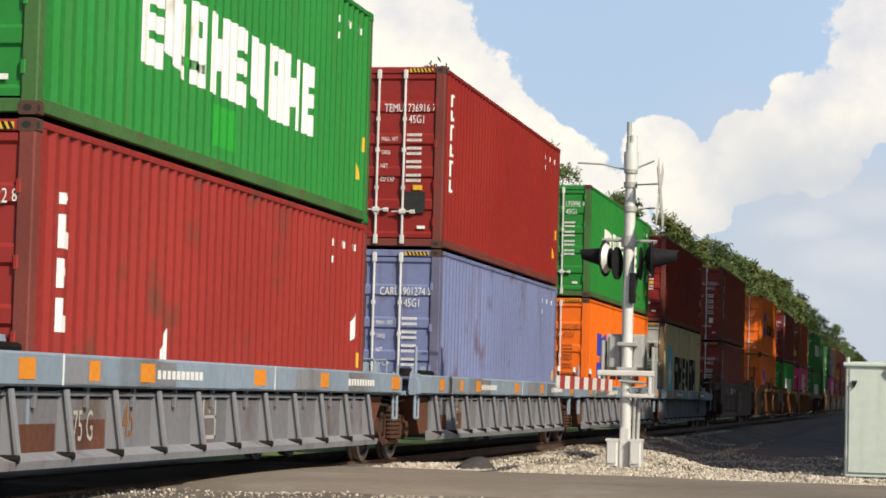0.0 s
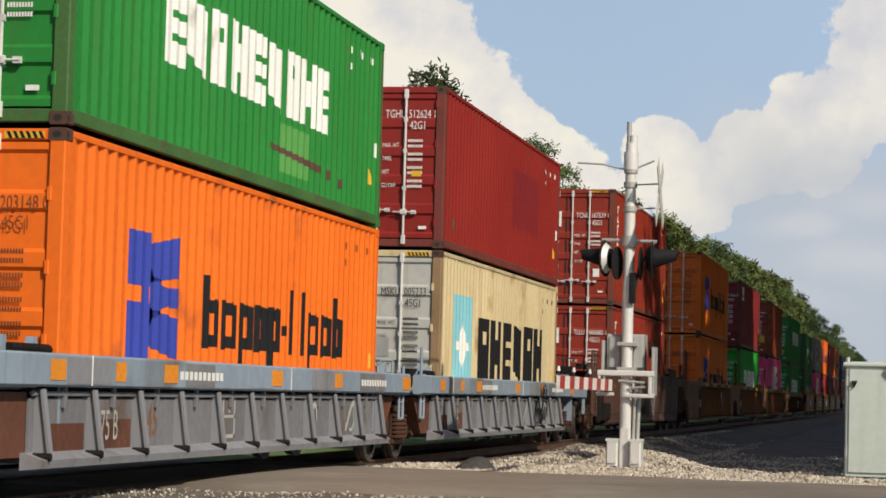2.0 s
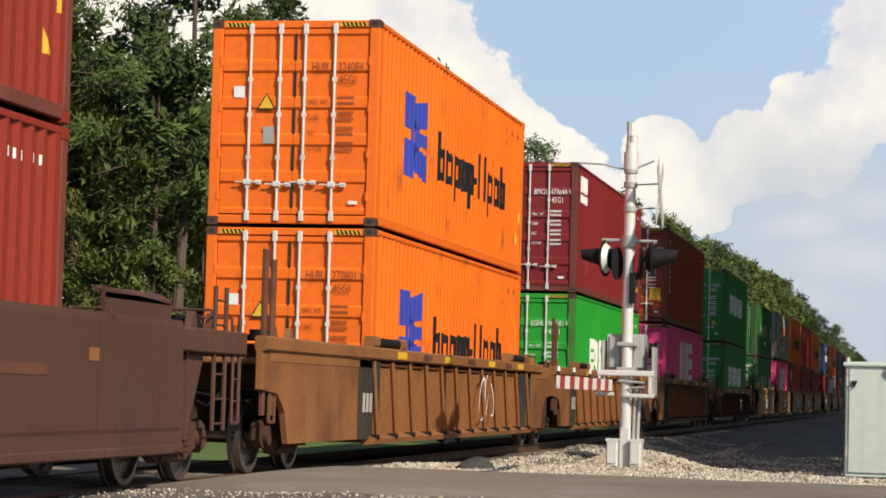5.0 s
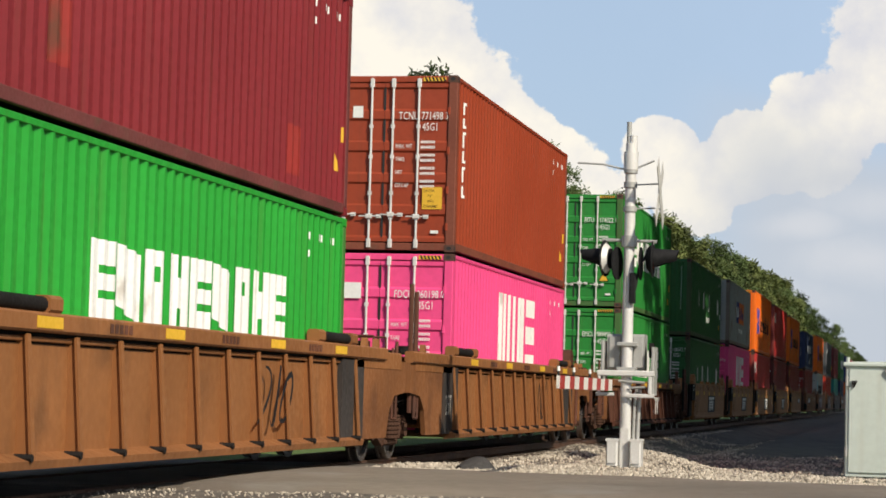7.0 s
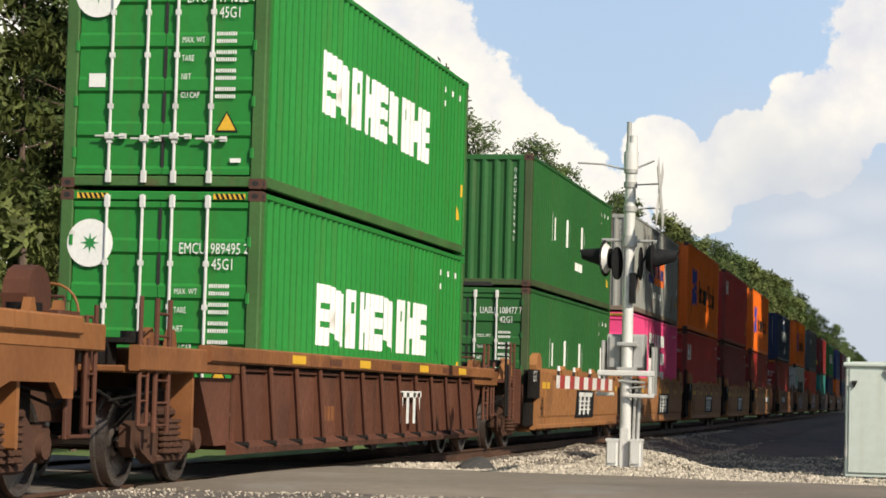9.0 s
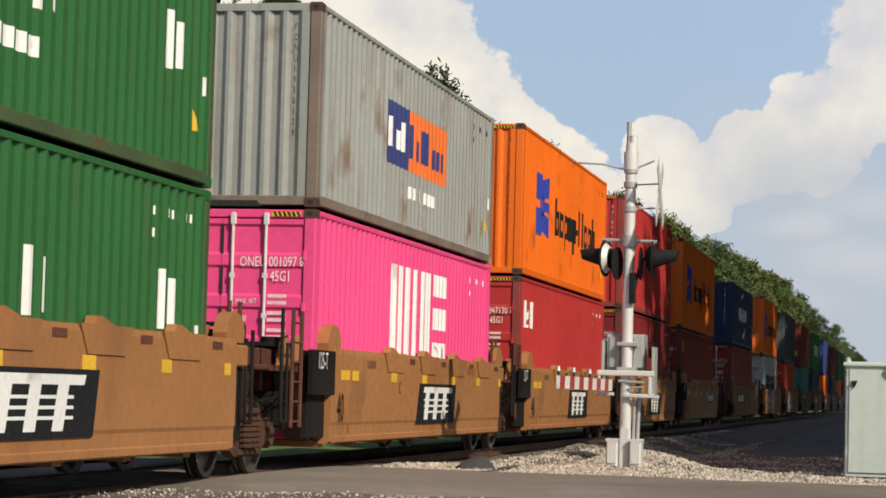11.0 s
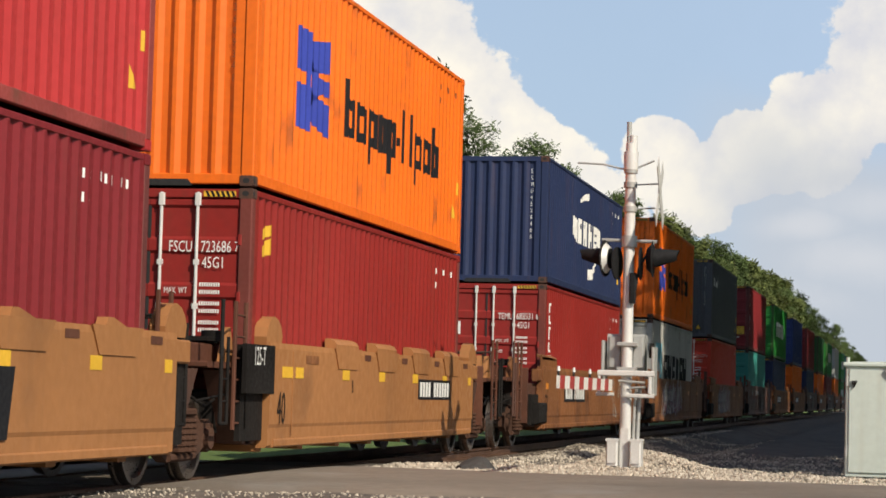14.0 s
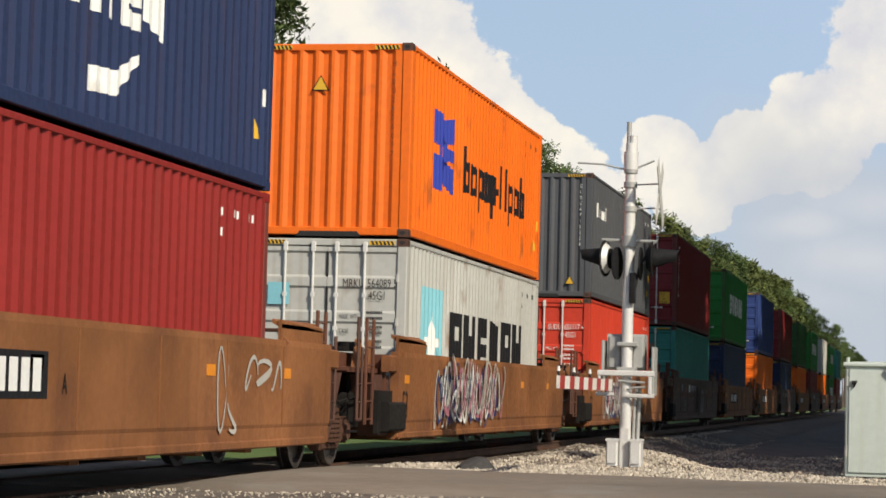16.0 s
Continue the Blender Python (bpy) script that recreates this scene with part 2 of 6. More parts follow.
# ---- mesh helpers ----
class Shape:
    """Collects simple solids into one mesh."""

    def __init__(self):
        self.v, self.f = [], []

    def add(self, verts, faces):
        n = len(self.v)
        self.v += [tuple(p) for p in verts]
        self.f += [tuple(i + n for i in q) for q in faces]
        return self

    def box(self, x0, x1, y0, y1, z0, z1, c=0.0):
        """A box; c cuts its long edges at 45 degrees."""
        if c <= 0:
            return self.add([(x, y, z) for z in (z0, z1) for x, y in ((x0, y0), (x1, y0), (x1, y1), (x0, y1))],
                            [(3, 2, 1, 0), (4, 5, 6, 7), (0, 1, 5, 4), (1, 2, 6, 5), (2, 3, 7, 6), (3, 0, 4, 7)])
        ext = sorted(((x1 - x0, 0), (y1 - y0, 1), (z1 - z0, 2)))[-1][1]
        lo, hi = (x0, y0, z0), (x1, y1, z1)
        u, w = [i for i in range(3) if i != ext]
        ring = [(lo[u] + c, lo[w]), (hi[u] - c, lo[w]), (hi[u], lo[w] + c), (hi[u], hi[w] - c), (hi[u] - c, hi[w]), (lo[u] + c, hi[w]), (lo[u], hi[w] - c), (lo[u], lo[w] + c)]
        out = []
        for e in (lo[ext], hi[ext]):
            for a, b in ring:
                p = [0, 0, 0]
                p[ext], p[u], p[w] = e, a, b
                out.append(p)
        flip = ext == 1
        fs = [tuple(range(7, -1, -1)), tuple(range(8, 16))] + [(i, (i + 1) % 8, 8 + (i + 1) % 8, 8 + i) for i in range(8)]
        return self.add(out, [q[::-1] for q in fs] if flip else fs)

    def prism(self, pts, axis, a, b):
        """An outline in the plane across an axis, drawn out from a to b."""
        n = len(pts)
        out = []
        for e in (a, b):
            for p in pts:
                q = list(p)
                q.insert(axis, e)
                out.append(q)
        return self.add(out, [tuple(range(n - 1, -1, -1)), tuple(range(n, 2 * n))] + [(i, (i + 1) % n, n + (i + 1) % n, n + i) for i in range(n)])

    def tube(self, p, q, r, r2=None, n=10, caps=True):
        p, q = Vector(p), Vector(q)
        d = (q - p).normalized()
        a = d.orthogonal().normalized()
        b = d.cross(a)
        r2 = r if r2 is None else r2
        out = [c + (a * math.cos(k) + b * math.sin(k)) * s for c, s in ((p, r), (q, r2)) for k in [2 * math.pi * i / n for i in range(n)]]
        fs = [(i, (i + 1) % n, n + (i + 1) % n, n + i) for i in range(n)]
        if caps:
            fs += [tuple(range(n - 1, -1, -1)), tuple(range(n, 2 * n))]
        return self.add(out, fs)

    def path(self, pts, r, n=8):
        for p, q in zip(pts, pts[1:]):
            self.tube(p, q, r, None, n)
        return self

    def mesh(self, name, smooth=False):
        me = bpy.data.meshes.new(name)
        me.from_pydata(self.v, [], self.f)
        bm = bmesh.new()
        bm.from_mesh(me)
        bmesh.ops.recalc_face_normals(bm, faces=bm.faces)
        bm.to_mesh(me)
        bm.free()
        if smooth:
            me.polygons.foreach_set("use_smooth", [True] * len(me.polygons))
            me.set_sharp_from_angle(angle=radians(35))
        return me


def part(name, shape, material, parent, label="", smooth=False):
    """One mesh object, under a thing or part, its material its own even where the mesh is shared."""
    me = shape.mesh(name, smooth) if isinstance(shape, Shape) else shape
    if not me.materials:
        me.materials.append(material)
    ob = new(name, me)
    ob.material_slots[0].link = "OBJECT"
    ob.material_slots[0].material = material
    ob.parent = parent
    if label:
        ob["label"] = label
    return ob


CACHE = {}


def shared(key, make, smooth=False):
    if key not in CACHE:
        CACHE[key] = make().mesh(key[0], smooth)
    return CACHE[key]


def text_mesh(words, size):
    """Flat lettering in the xz plane, facing -y, its lower left at the origin."""
    key = ("text", words, size)
    if key not in CACHE:
        cu = bpy.data.curves.new("lettering", "FONT")
        cu.body, cu.size, cu.resolution_u = words, size, 2
        ob = new("lettering", cu)
        me = bpy.data.meshes.new_from_object(ob.evaluated_get(bpy.context.evaluated_depsgraph_get()))
        bpy.data.objects.remove(ob)
        me.transform(Matrix.Rotation(radians(90), 4, "X") @ Matrix.Diagonal((0.66, 1, 1, 1)))
        me.materials.clear()
        CACHE[key] = me
    return CACHE[key]


def lettering(words, size, m, material, parent, name="lettering"):
    ob = part(name, text_mesh(words, size), material, parent)
    ob.matrix_basis = m
    return ob


def thing(name, label, category, group="", kind=""):
    return tagged(new(name), label, category, group, kind)


# ---- containers: origin at the low corner of the near side at the -y end ----
CL, CW = 12.192, 2.438
PITCH_C, DEEP = 0.278, 0.036


def wave(length, pitch, deep, margin):
    """Breaks (along, inward) of a pressed steel wall."""
    n = int((length - 2 * margin) / pitch)
    start = (length - n * pitch) / 2
    out = [(0.0, 0.0)]
    for i in range(n):
        s = start + i * pitch
        out += [(s + pitch * 0.10, 0.0), (s + pitch * 0.35, -deep), (s + pitch * 0.65, -deep), (s + pitch * 0.90, 0.0)]
    return out + [(length, 0.0)]


SIDE_WAVE = wave(CL - 0.30, PITCH_C, DEEP, 0.02)


def side_x(y):
    y -= 0.15
    for (a, da), (b, db) in zip(SIDE_WAVE, SIDE_WAVE[1:]):
        if a <= y <= b:
            return -0.012 + da + (db - da) * (y - a) / max(1e-6, b - a)
    return -0.012


def side_panel(h):
    s = Shape()
    v = [(-0.012 + d, 0.15 + a, z) for z in (0.155, h - 0.07) for a, d in SIDE_WAVE]
    n = len(SIDE_WAVE)
    s.add(v, [(i, i + 1, n + i + 1, n + i) for i in range(n - 1)])
    back = [(-0.060, 0.15, 0.155), (-0.060, CL - 0.15, 0.155), (-0.060, CL - 0.15, h - 0.07), (-0.060, 0.15, h - 0.07)]
    return s.add(back, [(3, 2, 1, 0)])


def on_side(quads):
    """Paint on a pressed side: quads (y0, y1, low0, high0, low1, high1) are cut along the folds and laid 3 mm proud."""
    s = Shape()
    for y0, y1, a0, b0, a1, b1 in quads:
        cuts = sorted([y0, y1] + [0.15 + a for a, _ in SIDE_WAVE if y0 < 0.15 + a < y1])
        for p, q in zip(cuts, cuts[1:]):
            k, l = (p - y0) / (y1 - y0), (q - y0) / (y1 - y0)
            s.add([(side_x(p) + 0.003, p, a0 + (a1 - a0) * k), (side_x(q) + 0.003, q, a0 + (a1 - a0) * l),
                   (side_x(q) + 0.003, q, b0 + (b1 - b0) * l), (side_x(p) + 0.003, p, b0 + (b1 - b0) * k)], [(0, 1, 2, 3)])
    return s


def end_wall(h):
    w = wave(CW - 0.32, 0.245, 0.045, 0.02)
    s = Shape()
    n = len(w)
    s.add([(-0.16 - a, 0.012 - d, z) for z in (0.13, h - 0.10) for a, d in w], [(i, i + 1, n + i + 1, n + i) for i in range(n - 1)])
    return s.add([(-0.16, 0.075, 0.13), (-CW + 0.16, 0.075, 0.13), (-CW + 0.16, 0.075, h - 0.10), (-0.16, 0.075, h - 0.10)], [(0, 1, 2, 3)])


def door_leaf(h):
    """A leaf with pressed horizontal fields, its hinge edge at x 0, reaching to -1.05."""
    z0, z1 = 0.16, h - 0.13
    front, n = [], 5
    step = (z1 - z0) / n
    for i in range(n + 1):
        z = z0 + i * step
        lo, hi = max(z0, z - 0.10), min(z1, z + 0.10)
        front += [(0.040, lo), (0.012, min(lo + 0.035, hi)), (0.012, max(hi - 0.035, lo)), (0.040, hi)] if 0 < i < n else ([(0.012, lo), (0.012, hi - 0.035), (0.040, hi)] if i == 0 else [(0.040, lo), (0.012, lo + 0.035), (0.012, hi)])
    return Shape().prism(front + [(0.062, z1), (0.062, z0)], 0, -1.05, 0)


def locking_bar(h):
    s = Shape()
    s.tube((0, -0.012, 0.10), (0, -0.012, h - 0.05), 0.019, n=8)
    for z in (0.13, h - 0.13):
        s.box(-0.035, 0.035, -0.035, 0.012, z - 0.07, z + 0.07, 0.01)
    for z in (0.55, 0.95, 1.55, 2.05):
        s.box(-0.03, 0.03, -0.03, 0.012, z - 0.03, z + 0.03)
    return s


def handle():
    s = Shape()
    s.tube((-0.17, -0.03, 0), (0.19, -0.03, 0.0), 0.011, n=6)
    s.box(-0.05, 0.05, -0.05, 0.0, -0.04, 0.04, 0.01)
    return s.box(0.12, 0.20, -0.03, 0.01, -0.03, 0.03)


def casting():
    s = Shape()
    s.box(-0.162, 0.0, 0.0, 0.178, 0.0, 0.118, 0.012)
    return s


def casting_hole():
    s = Shape()
    s.prism([(0.05 + 0.035 * math.cos(k), 0.059 + 0.030 * math.sin(k)) for k in [math.pi * i / 6 for i in range(12)]], 0, -0.02, 0.003)
    s.prism([(-0.085 + 0.042 * math.cos(k), 0.059 + 0.030 * math.sin(k)) for k in [math.pi * i / 6 for i in range(12)]], 1, -0.003, 0.02)
    return s


def hazard(n=6):
    s = Shape()
    for i in range(n):
        x = -0.06 * i
        s.add([(x, 0, 0.0), (x - 0.032, 0, 0.0), (x - 0.062, 0, 0.062), (x - 0.030, 0, 0.062)], [(0, 1, 2, 3)])
    return s


def container(colour, h, end, words, label, logo=None, extra=None):
    """end: 'door' or 'wall' on the -y end."""
    P = PAINT[colour]
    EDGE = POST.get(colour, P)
    c = thing("shipping_container", label, "container", "containers on the train")
    for x, f in ((0, 1), (-CW, -1)):
        ob = part("side_panel", shared(("side_panel", h), lambda: side_panel(h)), P, c)
        ob.matrix_basis = pose(x, 0 if f > 0 else CL, 0, 0, 0, 0 if f > 0 else 180)
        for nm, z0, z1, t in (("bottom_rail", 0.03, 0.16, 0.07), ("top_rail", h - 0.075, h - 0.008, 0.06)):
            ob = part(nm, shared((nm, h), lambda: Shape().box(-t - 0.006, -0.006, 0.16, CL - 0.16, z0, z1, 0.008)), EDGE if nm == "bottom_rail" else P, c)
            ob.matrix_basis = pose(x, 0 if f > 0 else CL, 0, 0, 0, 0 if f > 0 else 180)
        for y in (0.0, CL):
            turn = 0 if (f > 0) == (y == 0) else 180
            a = -0.15 if f > 0 else 0.0
            b = 0.0 if y == 0 else -0.15
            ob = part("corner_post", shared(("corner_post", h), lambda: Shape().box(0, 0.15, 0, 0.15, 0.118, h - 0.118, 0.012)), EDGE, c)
            ob.matrix_basis = pose(x + a - (0.003 if f > 0 else -0.003), y + b + (0.003 if y == 0 else -0.003), 0)
            for z in (0.0, h - 0.118):
                k = part("corner_casting", shared(("corner_casting",), casting), CASTING if y == 0 else P, c)
                k.matrix_basis = pose(x + (0 if f > 0 else 0.162), y - (0 if y == 0 else 0.178), z)
                if f > 0 and y == 0:
                    part("hole", shared(("hole",), casting_hole), GASKET, k)
                elif y == 0:
                    part("hole", shared(("hole2",), lambda: Shape().prism([(-0.085 + 0.042 * math.cos(q), 0.059 + 0.030 * math.sin(q)) for q in [math.pi * i / 6 for i in range(12)]], 1, -0.003, 0.02)), GASKET, k)
    part("roof", shared(("roof", h), lambda: Shape().box(-CW + 0.06, -0.06, 0.1, CL - 0.1, h - 0.05, h - 0.02)), P, c)
    part("floor", shared(("floor", h), lambda: Shape().box(-CW + 0.07, -0.07, 0.1, CL - 0.1, 0.10, 0.16)), GREASE_AND_SHADE, c)
    for y in (0.01, CL - 0.09):
        part("header", shared(("header", h, y), lambda: Shape().box(-CW + 0.15, -0.15, y, y + 0.08, h - 0.115, h - 0.01, 0.01)), P, c)
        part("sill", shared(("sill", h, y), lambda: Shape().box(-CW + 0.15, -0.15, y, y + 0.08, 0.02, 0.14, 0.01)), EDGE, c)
    ob = part("end_wall", shared(("end_wall", h), lambda: end_wall(h)), P, c)
    ob.matrix_basis = pose(-CW, CL, 0, 0, 0, 180)
    if end == "wall":
        part("end_wall", shared(("end_wall", h), lambda: end_wall(h)), P, c)
        # forklift-free notch under the end, dark tunnel recess
        part("tunnel_recess", shared(("tunnel",), lambda: Shape().prism([(-0.72, 0.0), (-1.72, 0.0), (-1.66, 0.075), (-0.78, 0.075)], 1, 0.004, 0.02)), GASKET, c)
    else:
        for i, x in enumerate((-0.165, -CW + 0.165 + 1.05)):
            d = part("door", shared(("door", h), lambda: door_leaf(h)), PAINT["light_grey"] if colour == "beige" else P, c)
            d.matrix_basis = pose(x, 0, 0)
            for bx in ((-0.475, -0.905) if i == 0 else (-0.207, -0.637)):
                lb = part("locking_bar", shared(("locking_bar", h), lambda: locking_bar(h), True), BAR, d)
                lb.matrix_basis = pose(bx, 0, 0)
                hd = part("handle", shared(("handle",), handle), BAR, d)
                hd.matrix_basis = pose(bx, 0, 0.57 if bx > -0.5 else 0.60)
        part("gasket", shared(("gasket", h), lambda: Shape().box(-CW / 2 - 0.017, -CW / 2 + 0.017, 0.02, 0.05, 0.16, h - 0.13)), GASKET, c)
        for x in (-0.165, -CW + 0.118):
            for z in (0.35, 0.95, 1.6, 2.25):
                k = part("hinge", shared(("hinge",), lambda: Shape().box(0, 0.05, -0.008, 0.03, 0, 0.12, 0.01)), P, c)
                k.matrix_basis = pose(x, 0, z)
    if h > 2.7:
        for x in (-0.20, -CW + 0.58):
            k = part("hazard_stripe_ground", shared(("hz",), lambda: Shape().box(-0.38, 0.0, -0.002, 0.002, 0, 0.064)), YELLOW, c)
            k.matrix_basis = pose(x, 0.006, h - 0.098)
            k = part("hazard_stripes", shared(("hzs",), hazard), BLACK, c)
            k.matrix_basis = pose(x, 0.0025, h - 0.097)
    ink = BLACK if colour in ("beige", "light_grey", "grey") else WHITE
    if colour == "orange":
        ink = mat_ink
    if words and end == "door":
        owner, serial, check, size_code = words
        up = 0.0 if h > 2.7 else 0.22
        lettering(owner, 0.185, pose(-0.98, 0.008, h - 0.73 + up), ink, c)
        lettering(serial, 0.185, pose(-0.60, 0.008, h - 0.73 + up), ink, c)
        lettering(check, 0.165, pose(-0.20, 0.008, h - 0.72 + up), ink, c)
        lettering(size_code, 0.185, pose(-0.58, 0.008, h - 0.91 + up), ink, c)
        for i, w in enumerate(("MAX. WT", "TARE", "NET", "CU CAP")):
            z = h - 1.20 + up - i * 0.215
            lettering(w, 0.098, pose(-1.02, 0.008, z), ink, c)
            for k in range(2):
                b = part("small_print", shared(("small_print",), lambda: bars(9, 0.019, 0.044)), ink, c)
                b.matrix_basis = pose(-0.60, 0.008, z - 0.005 + k * 0.085)
        b = part("small_print", shared(("plate",), lambda: Shape().box(0, 0.13, -0.001, 0.001, 0, 0.05)), WHITE, c)
        b.matrix_basis = pose(-0.40, 0.008, 0.30)
    elif words:
        s = "".join(words[:3])
        for i, ch in enumerate(s):
            lettering(ch, 0.12, pose(-0.30 if h > 2.7 else -0.36, 0.006, h - 0.35 - i * 0.135), ink, c)
    if logo:
        logo(c, h)
    # small marks near the far top corner of the side
    if words:
        q = []
        for r, n in ((0, 7), (1, 2)):
            for i in range(n):
                y = CL - 1.75 + i * 0.19
                q.append((y, y + 0.03, h - 0.39 - r * 0.22, h - 0.30 - r * 0.22, h - 0.39 - r * 0.22, h - 0.30 - r * 0.22))
        tagged(part("side_number", on_side(q), ink, c), kind="stuff")
        part("caution_mark", on_side([(CL - 0.62, CL - 0.50, 0.55, 0.78, 0.55, 0.56)]), YELLOW, c)
        part("side_label", on_side([(CL - 0.33, CL - 0.27, 0.95, 1.15, 0.95, 1.15)]), YELLOW if h > 2.7 else WHITE, c)
    if extra:
        extra(c, h)
    return c


def bars(n, w, hgt):
    s = Shape()
    for i in range(n):
        s.add([(i * w * 1.45, 0, 0), (i * w * 1.45 + w, 0, 0), (i * w * 1.45 + w, 0, hgt), (i * w * 1.45, 0, hgt)], [(0, 1, 2, 3)])
    return s


mat_ink = mat("dark print on orange", (0.20, 0.05, 0.012), 0.6, var=0.1)


# company marks as plain blocks in their colours, each block a part
def rect(y0, y1, z0, z1):
    return (y0, y1, z0, z1, z0, z1)


def marks(c, groups, material, name="company_mark", proud=0.0):
    for g in groups:
        s = on_side(g if isinstance(g, list) else [g])
        if proud:
            s.v = [(x + proud, y, z) for x, y, z in s.v]
        part(name, s, material, c)


def blocks(y0, y1, z0, z1, n, gap=0.16, seed=1):
    """n heavy blocks in a row, each a stem with slits or a slanting limb."""
    out, w = [], (y1 - y0) / n
    t, zm = (z1 - z0) * 0.10, (z0 + z1) / 2
    for i in range(n):
        a, b = y0 + i * w, y0 + (i + 1 - gap) * w
        k = (i + seed) % 4
        e, f = a + (b - a) * 0.40, a + (b - a) * 0.72
        if k == 0:
            out.append([rect(a, e, z0, z1), rect(e, b, z0, zm - 2 * t), rect(e, b, zm - t, zm + t), rect(e, b, zm + 2 * t, z1)])
        elif k == 1:
            out.append([(a, b, z0 + 2.5 * t, z1, z0, z1 - t)])
        elif k == 2:
            out.append([rect(a, e, z0, z1), rect(f, b, z0, z1), rect(e, f, z0, zm + t), rect(e, f, z1 - 2 * t, z1)])
        else:
            out.append([rect(a, e, z0, z1), rect(f, b, z0, z1), rect(e, f, zm - 2 * t, zm + 2 * t)])
    return out


def big_white(c, h):
    """Nine tall white blocks."""
    z = 1.22 if h > 2.7 else 0.96
    marks(c, blocks(2.7, 9.45, z, z + 0.80, 9, seed=0), WHITE)
    if h < 2.7:
        marks(c, [rect(7.0, 8.3, 0.28, 0.86)], PAINT["teal_pale"], "repaint_patch")
        marks(c, [(6.6, 8.9, 0.52, 0.58, 0.44, 0.53), rect(9.2, 9.4, 0.40, 0.52), rect(9.9, 10.0, 0.34, 0.46)], CASTING, "rust_stain", 0.002)


def low_white(c, h):
    marks(c, blocks(2.7, 9.5, 1.20, 1.98, 9, seed=0), WHITE)


def first_white(c, h):
    marks(c, blocks(2.7, 9.4, 0.85, 1.72, 9, seed=0), WHITE)
    marks(c, [rect(5.0, 6.0, 0.30, 0.75), rect(3.9, 4.7, 1.0, 1.1)], PAINT["bright_green"], "repaint_patch")


def white_three(c, h):
    a, b = 1.12, 2.48
    marks(c, [rect(4.38, 4.74, a, b), rect(4.92, 5.20, a, b), rect(5.40, 5.74, a, b), rect(5.92, 6.26, a, b), rect(6.42, 6.70, a, b), rect(6.85, 7.16, a, b),
              rect(7.42, 8.5, b - 0.34, b), rect(7.42, 8.5, a + 0.50, a + 0.84), rect(7.42, 8.5, a, a + 0.30)], WHITE)


def orange_marks(c, h):
    """A blue angular emblem and a row of black blocks, tall and short."""
    a, b, zm = 0.90, 2.16, 1.53
    marks(c, [[rect(2.20, 2.44, zm - 0.08, zm + 0.08), rect(1.85, 2.45, zm + 0.08, b - 0.02), rect(1.85, 2.45, a, zm - 0.08), (2.45, 3.05, zm - 0.30, zm + 0.25, zm - 0.08, zm + 0.08), (2.45, 3.4, zm + 0.12, zm + 0.50, b - 0.42, b),
               (2.45, 3.4, zm - 0.50, zm - 0.12, a, a + 0.42), rect(3.05, 3.38, zm - 0.10, zm + 0.10)]], BLUE_MARK)
    groups, y, base = [], 4.2, 1.05
    for up, down, w in ((0.78, 0, 0.72), (0.54, 0, 0.62), (0.54, 0.22, 0.62), (0.54, 0, 0.62), (0.54, 0.24, 0.62), (0.0, 0, 0.30), (0.78, 0, 0.55), (0.78, 0, 0.30), (0.54, 0.24, 0.60), (0.54, 0, 0.60), (0.78, 0, 0.60)):
        t, e = 0.215, y + w - 0.06
        if up == 0:
            groups.append(rect(y, y + w - 0.04, base + 0.22, base + 0.34))
        else:
            groups.append(rect(y, y + t, base - down, base + up))
            if w > 0.56:
                groups.append((e - t, e, base + 0.02, base + 0.54, base + 0.02, base + 0.50))
                groups.append(rect(y + t, e - t, base + 0.38, base + 0.52))
                groups.append(rect(y + t, e - t, base + 0.02, base + 0.15))
        y += w
    marks(c, groups, BLACK)


def dark_six(c, h):
    """A pale blue square with a white star shape, and six heavy dark blocks."""
    marks(c, [rect(1.25, 2.75, 0.62, 2.26)], CYAN, "company_panel")
    z = 1.42
    marks(c, [[(1.75, 2.0, z - 0.06, z + 0.06, z - 0.55, z + 0.55), (2.0, 2.25, z - 0.55, z + 0.55, z - 0.06, z + 0.06), rect(1.4, 1.75, z - 0.07, z + 0.07), rect(2.25, 2.6, z - 0.07, z + 0.07)]], WHITE, "star", 0.003)
    marks(c, blocks(3.45, 10.55, 0.82, 1.95, 6, 0.20, 2), BLACK)


def four_white(c, h):
    marks(c, [r for y in (2.75, 4.9, 7.1, 10.6) for r in (rect(y, y + 0.2, 1.08, 1.68), rect(y + 0.38, y + 0.52, 1.12, 1.60))], WHITE)
    marks(c, [rect(6.2 + i * 0.28, 6.36 + i * 0.28, 0.66, 0.84) for i in range(4)], WHITE, "small_mark")


def two_tone(c, h):
    marks(c, [rect(3.85, 5.28, 0.98, 1.88)], NAVY_MARK, "company_panel")
    marks(c, [rect(5.28, 8.08, 0.98, 1.88)], ORANGE_MARK, "company_panel")
    marks(c, [rect(3.98, 4.28, 1.22, 1.65), rect(4.4, 4.7, 1.22, 1.5), rect(4.82, 5.14, 1.22, 1.65)], WHITE, proud=0.003)
    marks(c, [rect(5.42 + i * 0.38, 5.66 + i * 0.38, 1.18, 1.68 if i in (0, 2, 3) else 1.48) for i in range(7)], NAVY_MARK, proud=0.003)
    marks(c, [rect(5.4 + i * 0.34, 5.6 + i * 0.34, 0.58, 0.76) for i in range(6)], WHITE, "small_mark")


def small_square(c, h):
    marks(c, [rect(0.70, 0.92, 1.94, 2.46), (0.96, 1.28, 2.06, 2.20, 2.20, 2.40), rect(1.32, 1.62, 1.94, 2.46), rect(0.96, 1.28, 1.94, 2.00)], WHITE)


